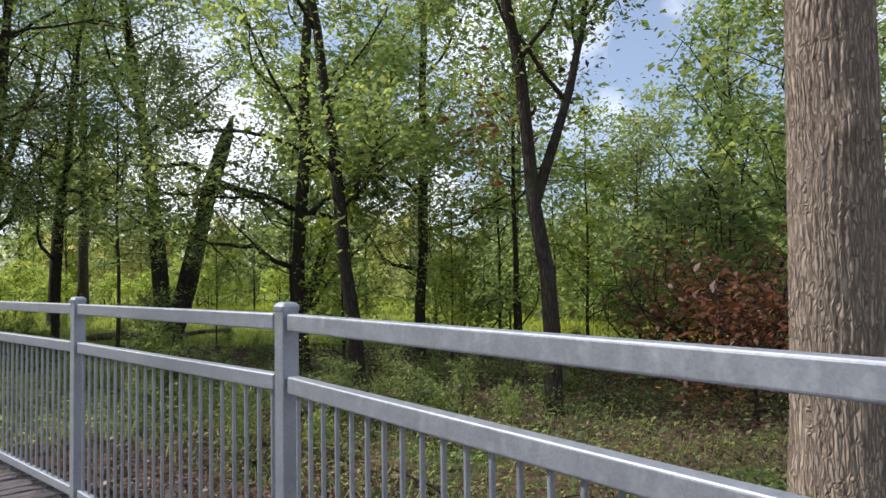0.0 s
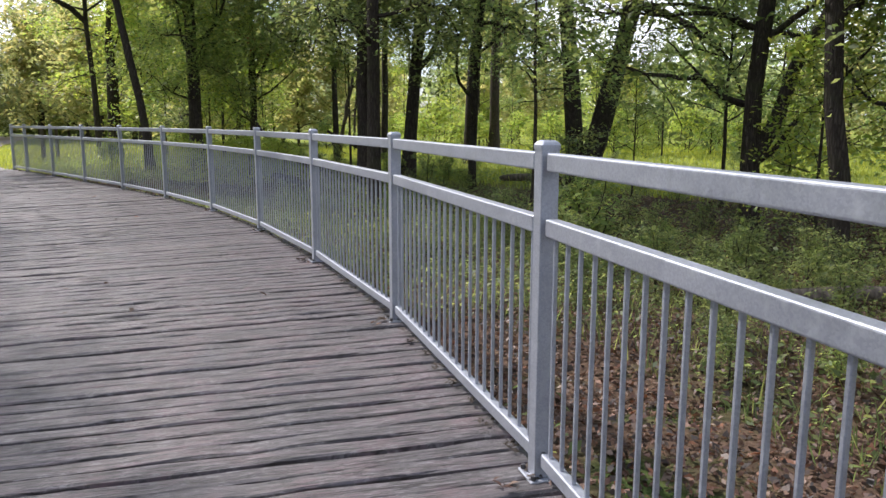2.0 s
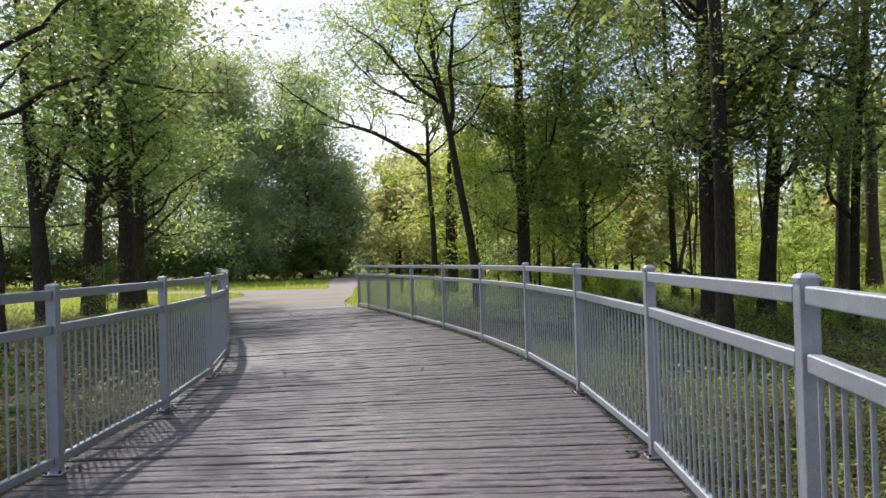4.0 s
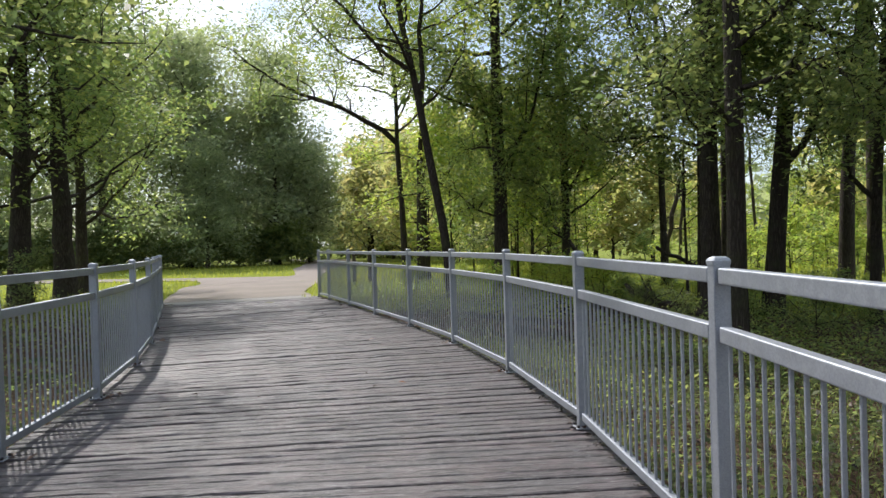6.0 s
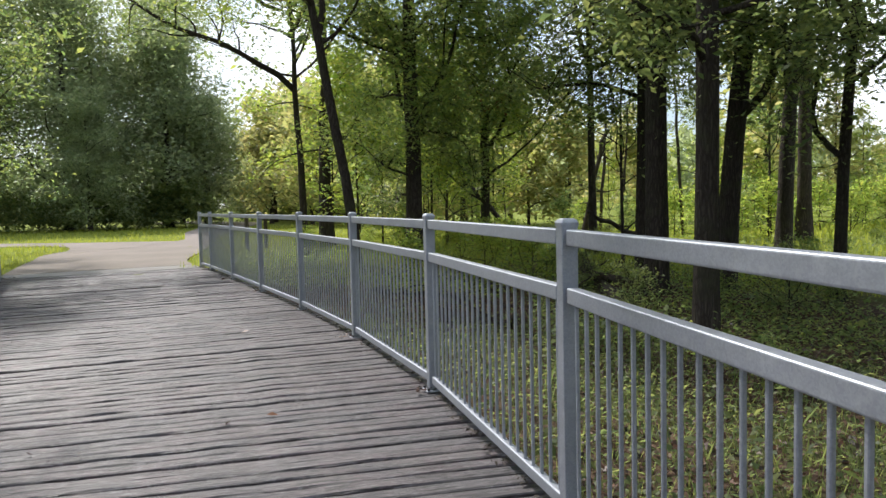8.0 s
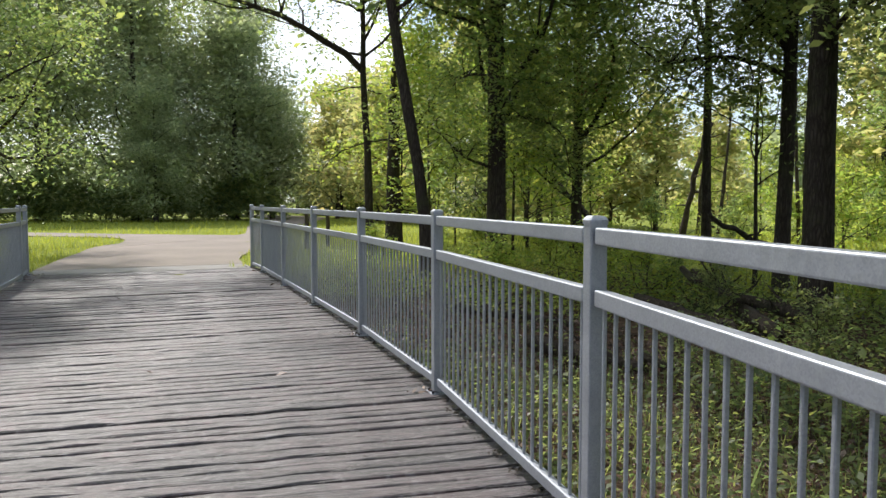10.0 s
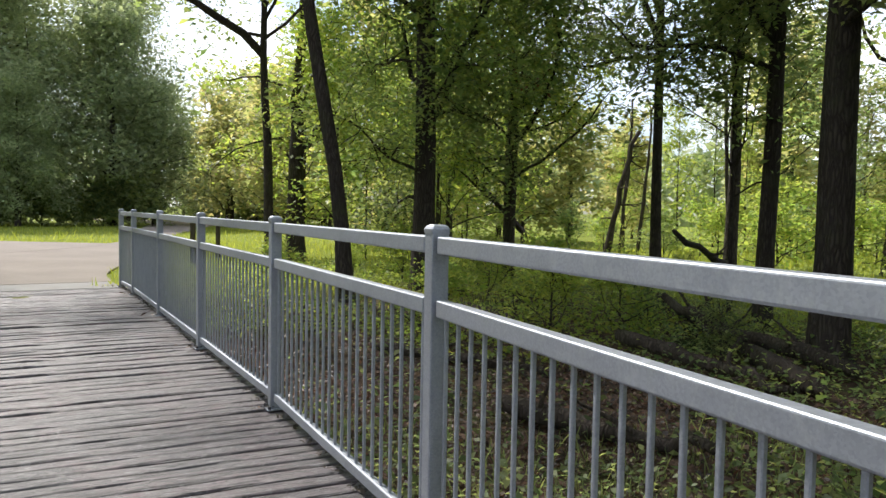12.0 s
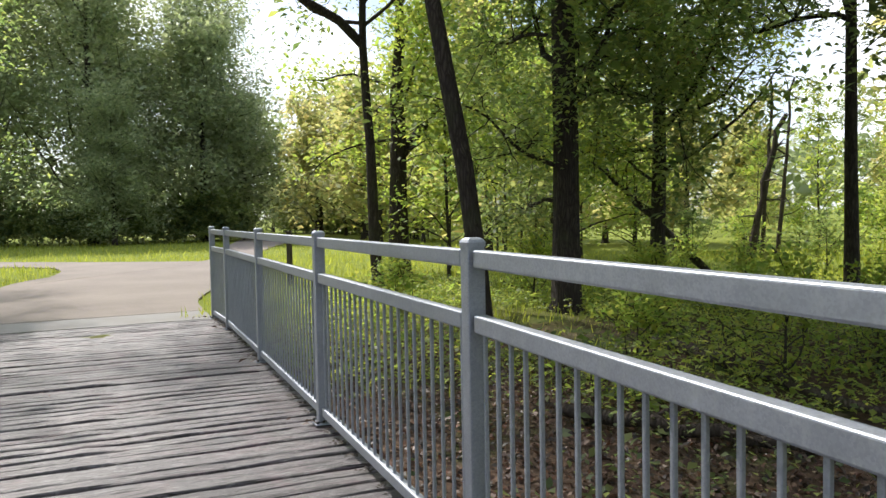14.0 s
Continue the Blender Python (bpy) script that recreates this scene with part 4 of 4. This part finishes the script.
# shrubs near the railing
scatter(SHRUBS[:2], 40, (4, 22), (-4, 34), lambda x, y: side_of_deck(x, y) > (5.0 if y < 6 else 2.2), 1.2, (0.28, 0.5))
scatter([SHRUBS[2]], 12, (-4, 6), (23, 34), lambda x, y: 1.2 < side_of_deck(x, y) < 9, 0.9, (0.5, 1.0))
for x, y, k, sc in ((3.4, 20.4, 1, 0.55), (4.9, 22.0, 0, 0.6), (3.0, 23.4, 1, 0.5), (5.6, 20.6, 1, 0.7), (6.4, 22.4, 0, 0.8), (2.6, 25.6, 0, 0.6)):
    again(SHRUBS[k], x, y, rng.uniform(0, 360), sc)
scatter([SHRUBS[1], SHRUBS[0], SHRUBS[1]], 40, (5.2, 10.5), (6.5, 15), lambda x, y: 2.2 < side_of_deck(x, y) < 7.0, 0.7, (0.30, 0.46))
scatter(SHRUBS[:2], 26, (13, 30), (-2, 20), lambda x, y: True, 2.0, (1.3, 2.3))
# inner side of the deck
scatter(SAPLINGS, 9, (-24, -4), (-4, 30), lambda x, y: side_of_deck(x, y) < -8.0, 2.6, (0.8, 1.1))
scatter(SHRUBS[:2], 16, (-20, -3), (-2, 26), lambda x, y: side_of_deck(x, y) < -1.6, 1.3, (0.6, 1.1))
# trees beyond the lawn
for x, y, s, k in ((-40, 65, 1.0, 0), (-48, 62, 0.95, 1), (-37, 75, 1.05, 0), (-29.0, 63, 0.60, 1), (-56, 58, 1.05, 0), (-63, 50, 1.0, 1),
                   (-46, 74, 1.1, 0), (-28.5, 75, 1.0, 0), (-24.5, 74, 0.7, 1), (-32, 86, 0.85, 1), (-68, 42, 1.0, 3)):
    again(FAR[k], x, y, rng.uniform(0, 360), s)
for x, y, s, k in ((-20, 104, 0.9, 4), (-8, 92, 0.9, 4), (-26, 108, 1.0, 4), (-11, 80, 0.75, 2), (-5, 72, 0.8, 2), (-32, 100, 0.75, 3), (-14, 110, 1.0, 4),
                   (-8, 60, 0.6, 2), (-1, 62, 0.75, 2), (-3, 54, 0.55, 2), (-16, 86, 0.6, 2), (-20, 92, 0.55, 3), (-13.5, 68, 0.95, 2), (-15.5, 77, 1.0, 2), (-11, 62, 0.9, 2), (-18, 86, 1.0, 2), (-9.5, 66, 1.0, 2), (2, 56, 0.8, 2), (-24, 96, 0.5, 3), (-19, 75, 0.9, 2), (-20.5, 81, 1.1, 2), (-21, 89, 1.1, 4), (-24.5, 94, 1.1, 2), (-18, 80, 0.9, 4)):
    again(FAR[k], x, y, rng.uniform(0, 360), s)
scatter([FAR[2], FAR[4], FAR[2]], 30, (4, 62), (46, 80), lambda x, y: True, 4.5, (0.4, 0.66))
scatter([FAR[3], FAR[2]], 13, (30, 66), (-30, 44), lambda x, y: True, 6.0, (0.4, 0.6))
# the wood goes on behind
scatter([FAR[3]], 4, (-50, 44), (-46, -16), lambda x, y: True, 7.0, (0.8, 1.1))
scatter([FAR[3]], 5, (-56, -24), (-20, 34), lambda x, y: True, 7.0, (0.8, 1.1))


# thickets that close the foot of the far trees
for k in range(36):
    f = k / 35
    again(THICKET, -66 + 43 * f + rng.uniform(-0.7, 0.7), 47 + 25 * f + 3 * math.sin(f * 5) + rng.uniform(-0.6, 0.6), rng.uniform(0, 360), rng.uniform(0.75, 1.2))
for k in range(14):
    f = k / 13
    again(THICKET, 32 + 3 * math.sin(f * 7), -6 + 40 * f, rng.uniform(0, 360), rng.uniform(1.0, 1.6))
for k in range(14):
    f = k / 13
    again(THICKET, -27 + 12 * f, 92 - 10 * f + rng.uniform(-1, 1), rng.uniform(0, 360), rng.uniform(0.9, 1.4))
for k in range(12):
    f = k / 11
    again(SHRUBS[k % 3], -16 + 16 * f, 76 - 22 * f + rng.uniform(-2, 2), rng.uniform(0, 360), rng.uniform(1.6, 2.6))

# the wood all round, far off
def far_woods(count, seed):
    r = np.random.default_rng(seed)
    verts = []
    for k in range(count):
        a = 2 * np.pi * (k + r.random()) / count
        d = r.uniform(100, 150)
        h = r.uniform(9, 13)
        n = 230
        p = r.normal(size=(n, 3))
        p /= np.linalg.norm(p, axis=1)[:, None]
        p *= r.uniform(0.55, 1.0, (n, 1)) * np.array([6.0, 6.0, h * 0.56]) * (1 + 0.25 * np.sin(p[:, :1] * 9 + k))
        verts.append(p + [math.sin(a) * d - 8, math.cos(a) * d + 20, h * 0.48])
    return leaf_arrays(np.concatenate(verts), 1.75, r, 0.4, 0.6)


tagged(new("far_woods", array_mesh("far_woods", *far_woods(150, 8), LEAF_GREY)), "distant belt of green woodland all round", "woods", kind="stuff")


# ---- dead wood ----
def log(name, seed, start, end, radius, label, bark_mat=None, stubs=3):
    r = np.random.default_rng(seed)
    a, b = np.array(start, float), np.array(end, float)
    n = 10
    pts = a + (b - a) * np.linspace(0, 1, n)[:, None] + r.normal(0, radius * 0.7, (n, 3)) * np.linspace(0, 1, n)[:, None]
    rad = radius * np.linspace(1, 0.45, n) * (1 + r.normal(0, 0.07, n))
    rad[0] *= 0.7
    rad = np.concatenate([[0.02], rad, [0.01]])
    pts = np.vstack([pts[0] - (b - a) * 0.02, pts, pts[-1] + (b - a) * 0.006])
    mat = bark_mat or BARK_MID
    root = tagged(new(name), label, "log")
    part_of("trunk", array_mesh("trunk", *tube(pts, rad, 12, seed, 0.06), mat, True), root)
    for _ in range(stubs):
        k = r.integers(3, n)
        tw = wander(r, pts[k], r.normal(size=3) + [0, 0, 0.6], r.uniform(0.3, 1.0), 4, 0.2)
        part_of("branch", array_mesh("branch", *tube(tw, np.linspace(radius * 0.3, 0.008, len(tw)), 5), mat, True), root)
    return root


log("fallen_log", 1, (1.9, 23.7, 0.02), (3.3, 22.0, -0.22), 0.10, "fallen rotting brown log among undergrowth")
log("fallen_log", 2, (3.45, 22.0, -0.18), (3.3, 27.6, 0.02), 0.12, "brown fallen trunk with broken branches lying in the undergrowth", BARK_MID, 9)
log("fallen_log", 10, (4.3, 22.9, -0.2), (2.6, 24.6, 0.35), 0.11, "broken brown limb propped on the fallen trunk", BARK_MID, 5)
log("fallen_log", 11, (0.2, 26.3, -0.02), (1.7, 23.5, -0.12), 0.09, "fallen brown branch among sunlit weeds", BARK_MID, 4)
log("fallen_log", 3, (0.4, 21.4, -0.22), (1.9, 20.2, -0.30), 0.10, "fallen dark branch on the bare soil")
log("fallen_log", 4, (-0.9, 23.3, -0.10), (1.0, 22.6, -0.18), 0.07, "fallen brown branch lying on grass", BARK_MID)
log("fallen_log", 5, (6.0, 29.5, 0.05), (3.6, 27.6, 1.2), 0.10, "dead trunk leaning across the clearing", BARK_DARK)
log("fallen_log", 6, (8.5, 24.0, -0.15), (12.5, 22.6, -0.1), 0.12, "pale fallen trunk on the far grass", BARK_GREY)
log("fallen_log", 7, (7.0, 9.2, -0.30), (9.6, 8.4, -0.15), 0.10, "fallen mossy log behind the shrubs", BARK_GREY)
log("fallen_log", 8, (2.2, 31.5, 0.1), (0.2, 33.6, 2.4), 0.09, "broken limb hanging among the saplings", BARK_DARK)
log("fallen_branch", 9, (5.6, 4.4, -0.40), (6.7, 3.9, -0.38), 0.045, "fallen branch on leaf litter", BARK_MID)
for k, (x, y, lx, h, r) in enumerate(((4.7, 39.5, 0.35, 4.2, 0.13), (5.6, 41.5, 0.1, 5.5, 0.08), (8.2, 38.0, -0.08, 7.5, 0.07), (6.8, 44.0, 0.15, 6.0, 0.08))):
    log("dead_snag", 40 + k, (x, y, -0.1), (x + lx * h * 0.6, y, h), r, "leafless brown dead trunk standing in the clearing", BARK_MID, 8)


# ---- undergrowth, grass and fallen leaves ----
def blades(count, place, height, rng, spread=0.25, width=0.07):
    """Bent blades of grass rising from points."""
    x, y = place(count)
    z = ground_height(x, y)
    base = np.stack([x, y, z - 0.01], 1)
    az = rng.uniform(0, 2 * np.pi, count)
    h = height * np.exp(rng.normal(0, 0.35, count))
    w = h * width + 0.003
    side = np.stack([np.cos(az), np.sin(az), np.zeros(count)], 1) * w[:, None]
    tip = np.stack([-np.sin(az) * h * spread, np.cos(az) * h * spread, h], 1) + rng.normal(0, 0.15, (count, 3)) * h[:, None] * [1, 1, 0.3]
    mid = tip * 0.55 + np.array([0, 0, 0.06]) * h[:, None]
    verts = np.stack([base - side, base + side, base + mid + side * 0.7, base + tip], 1)
    return verts.reshape(-1, 3), np.arange(4 * count).reshape(count, 4)


def stuff(name, arrays, material, label, category):
    return tagged(new(name, array_mesh(name, *arrays, material)), label, category, kind="stuff")


def on_path(x, y):
    xl = np.interp(y, [p.y for p in main_l], [p.x for p in main_l])
    xr = np.interp(y, [p.y for p in main_r], [p.x for p in main_r])
    yn = np.interp(-x, [-p.x for p in side_n], [p.y for p in side_n])
    ys_ = np.interp(-x, [-p.x for p in side_s], [p.y for p in side_s])
    return ((x > xl) & (x < xr) & (y > 26)) | ((x < -13.6) & (y > ys_) & (y < yn))


def in_deck(x, y):
    xr = np.interp(y, DECK_R[:, 1], DECK_R[:, 0])
    xl = np.interp(y, DECK_L[:, 1], DECK_L[:, 0])
    last = y > 25.9 + (x + 9.8) * 0.60
    return (x > xl - 0.25) & (x < xr + 0.2) & ~last


def region(xlim, ylim, keep, rng):
    def place(count):
        out = np.zeros((0, 2))
        while len(out) < count:
            p = np.stack([rng.uniform(*xlim, count * 2), rng.uniform(*ylim, count * 2)], 1)
            p = p[keep(p[:, 0], p[:, 1]) & ~on_path(p[:, 0], p[:, 1]) & ~in_deck(p[:, 0], p[:, 1])]
            out = np.vstack([out, p])
        return out[:count, 0], out[:count, 1]
    return place


rng = np.random.default_rng(77)
stuff("lawn_grass", blades(32000, region((-60, 0), (25, 66), lambda x, y: y - 0.30 * x > 28.2, rng), 0.13, rng), GRASS, "bright sunlit mown grass beside the path", "grass")
stuff("long_grass", blades(18000, region((-22, 6), (21, 46), lambda x, y: (y - 0.30 * x > 24.5), rng), 0.13, rng, 0.3, 0.03), GRASS, "long green grass at the path's edge", "grass")
stuff("clearing_grass", blades(30000, region((4, 36), (14, 46), lambda x, y: (y + 0.9 * x > 30), rng), 0.16, rng), GRASS, "bright grass in the clearing among the trees", "grass")


def herbs(count, xlim, ylim, keep, size, tall, rng):
    x, y = region(xlim, ylim, keep, rng)(count)
    z = ground_height(x, y) + np.abs(rng.normal(0, tall, count)) + 0.02
    return leaf_arrays(np.stack([x, y, z], 1), size, rng, 0.9, 0.55)


def clump_noise(x, y):
    return np.sin(x * 1.1 + 0.7 * np.sin(y * 0.9)) + np.sin(y * 1.3 + 0.8 * np.sin(x * 0.7 + 2))


stuff("ground_plants", herbs(38000, (-4, 18), (-3, 34), lambda x, y: (clump_noise(x, y) > 0.2 - 0.05 * (y - 6)), 0.055, 0.15, rng), LEAF_DEEP,
      "low green plants covering the woodland floor", "undergrowth")
stuff("sunlit_plants", herbs(22000, (-6, 8), (23, 33), lambda x, y: clump_noise(x, y) > -0.2, 0.06, 0.13, rng), LEAF_GOLD,
      "low sunlit yellow-green weeds beside the deck", "undergrowth")
stuff("inner_plants", herbs(36000, (-18, 0), (0, 26), lambda x, y: clump_noise(x, y) > -1.2, 0.065, 0.2, rng), LEAF_DEEP,
      "low deep green plants on the deck's inner side", "undergrowth")


beside = lambda lo, hi: (lambda x, y: (x - np.interp(y, DECK_R[:, 1], DECK_R[:, 0]) > lo) & (x - np.interp(y, DECK_R[:, 1], DECK_R[:, 0]) < hi))
stuff("weeds", blades(11000, region((-3, 9), (9.5, 21), beside(0.25, 5.5), rng), 0.12, rng, 0.4, 0.018), LEAF_DEEP, "rank green weeds and grass along the railing", "grass")
stuff("leafy_weeds", herbs(27000, (-3, 12), (9.5, 20), beside(0.3, 7.0), 0.046, 0.15, rng), LEAF_DEEP, "leafy green weeds along the railing", "undergrowth")


def litter(count, xlim, ylim, keep, size, rng, flat=0.6):
    x, y = region(xlim, ylim, keep, rng)(count)
    z = ground_height(x, y) + rng.uniform(0.005, 0.035, count)
    return leaf_arrays(np.stack([x, y, z], 1), size, rng, flat, 0.6)


stuff("fallen_leaves", litter(56000, (2, 14), (-4, 22), lambda x, y: clump_noise(x, y) < 1.1, 0.050, rng), LITTER, "dry brown fallen leaves on the soil", "fallen leaves")

stuff("large_leaves", litter(24000, (2.5, 9), (-3, 10), beside(0.05, 3.2), 0.040, rng, 0.3), LITTER, "large curled brown leaves heaped beside the railing", "fallen leaves")
stuff("rough_grass", blades(6000, region((3, 12), (-2, 10), beside(1.9, 7.0), rng), 0.13, rng, 0.4, 0.018), LEAF_DEEP, "tufts of rough grass among the leaf litter", "grass")
stuff("leafy_herbs", herbs(26000, (3, 16), (-2, 14), beside(1.9, 11.0), 0.046, 0.17, rng), LEAF_DEEP, "leafy green herbs behind the leaf litter", "undergrowth")
stuff("log_weeds", herbs(7000, (2, 8), (18.5, 25), beside(2.6, 9.0), 0.06, 0.16, rng), LEAF_GREEN, "leafy weeds growing round the fallen logs", "undergrowth")
stuff("soil_litter", litter(26000, (-4, 7), (17.5, 25.5), beside(0.1, 4.5), 0.042, rng), LITTER, "brown leaf litter on bare soil beside the deck", "fallen leaves")

# a few leaves and bits of bark on the deck
def deck_leaves(spots, seed, size=0.05):
    r = np.random.default_rng(seed)
    pts = np.concatenate([np.stack([r.normal(x, s, n), r.normal(y, s, n), r.uniform(0.008, 0.03, n)], 1) for x, y, s, n in spots])
    return leaf_arrays(pts, size, r, 1.4, 0.5)


spots = [(p.x - 0.12, p.y - 0.05, 0.07, 7) for p in RIGHT[4:]] + [(p.x + 0.12, p.y, 0.09, 12) for p in LEFT[7:]]
spots += [(x, y, 0.9, 10) for x, y in ((1.5, 4.5), (0.6, 9.0), (-0.8, 14.0), (-3.2, 18.5), (-5.0, 22.0))]
edge = []
for a0, b0 in zip(RIGHT[3:], RIGHT[4:]):
    for f in np.linspace(0, 1, 10):
        q = a0.lerp(b0, f)
        edge.append((q.x - 0.01, q.y - 0.01, 0.030, 22))
stuff("edge_debris", deck_leaves(edge, 12, 0.026), TIMBER, "dark leaf debris gathered under the bottom rail", "debris")
stuff("deck_litter", deck_leaves(spots, 9), LITTER, "scattered dry leaves on the deck boards", "fallen leaves")


# ---- sign posts beside the path ----
def sign_post(x, y, h, label):
    root = tagged(new("marker_post"), label, "post", "marker posts by the path")
    root.matrix_basis = pose(x, y, float(ground_height(x, y)))
    part("post", box_bm((0.11, 0.11, h), (0, 0, h / 2 - 0.05), 0.012), TIMBER, root)
    part("top", box_bm((0.13, 0.13, 0.04), (0, 0, h - 0.05 + 0.02), 0.01), TIMBER, root)


sign_post(-6.85, 33.77, 1.25, "dark timber marker post in the grass beside the path")
sign_post(-7.08, 36.44, 1.25, "dark timber marker post in the grass beside the path")

# ---- the deck: edge beams and boards ----
deck = tagged(new("deck"), "curving boardwalk of weathered grey timber boards", "boardwalk", kind="structure")
for name, line, off in (("outer_beam", RIGHT, 0.02), ("inner_beam", LEFT, -0.02), ("middle_beam", [(a + b) / 2 for a, b in zip(RIGHT, LEFT)], 0)):
    bm = bmesh.new()
    last = None
    for p in line:
        ring = [bm.verts.new((p.x + dx, p.y, z)) for dx, z in ((-0.07 + off, -0.056), (0.07 + off, -0.056), (0.07 + off, -0.9), (-0.07 + off, -0.9))]
        if last:
            for k in range(4):
                bm.faces.new((last[k], last[(k + 1) % 4], ring[(k + 1) % 4], ring[k]))
        last = ring
    bmesh.ops.recalc_face_normals(bm, faces=list(bm.faces))
    part(name, bm, TIMBER, deck)

rng = np.random.default_rng(3)
board_shapes = {}
OUT = 0.10                                   # overhang beyond the railing's line
for i in range(2, len(RIGHT) - 1):
    r0, r1, l0, l1 = RIGHT[i], RIGHT[i + 1], LEFT[i], LEFT[i + 1]
    count = max(2, round((r1 - r0).length / 0.1456))
    for k in range(count):
        f = (k + 0.5) / count
        pr, pl = r0.lerp(r1, f), l0.lerp(l1, f)
        axis = (pl - pr).normalized()
        wr, wl = (r1 - r0).length / count - 0.024, (l1 - l0).length / count - 0.021
        key = (i, k % 3)
        if key not in board_shapes:
            n = (pl - pr).length + 2 * OUT
            bm = bmesh.new()
            cut = 22
            prev = None
            for s in range(cut + 1):
                u = s / cut
                w = (wr + (wl - wr) * u) / 2
                j = rng.normal(0, 0.0042, 4)
                dz = rng.normal(0, 0.0022)
                e = 0.006 + abs(rng.normal(0, 0.005, 2))
                ring = [bm.verts.new((u * n, y, z)) for y, z in ((-w + j[0], -0.045), (-w + j[0], -0.009), (-w + e[0] + j[0], dz - 0.001), (0, dz),
                                                                  (w - e[1] + j[3], dz - 0.001), (w + j[3], -0.009), (w + j[3], -0.045))]
                if prev:
                    for q in range(6):
                        bm.faces.new((prev[q], ring[q], ring[q + 1], prev[q + 1]))
                else:
                    bm.faces.new(ring)
                prev = ring
            bm.faces.new(prev[::-1])
            bmesh.ops.recalc_face_normals(bm, faces=list(bm.faces))
            me = bpy.data.meshes.new("board")
            bm.to_mesh(me)
            bm.free()
            me.materials.append(BOARD)
            board_shapes[key] = me
        ob = part_of("board", board_shapes[key], deck)
        start = pr - axis * OUT
        ob.matrix_basis = pose(start.x, start.y, -0.005 + rng.normal(0, 0.004), rng.normal(0, 1.3), rng.normal(0, 0.03), math.degrees(math.atan2(axis.y, axis.x)))
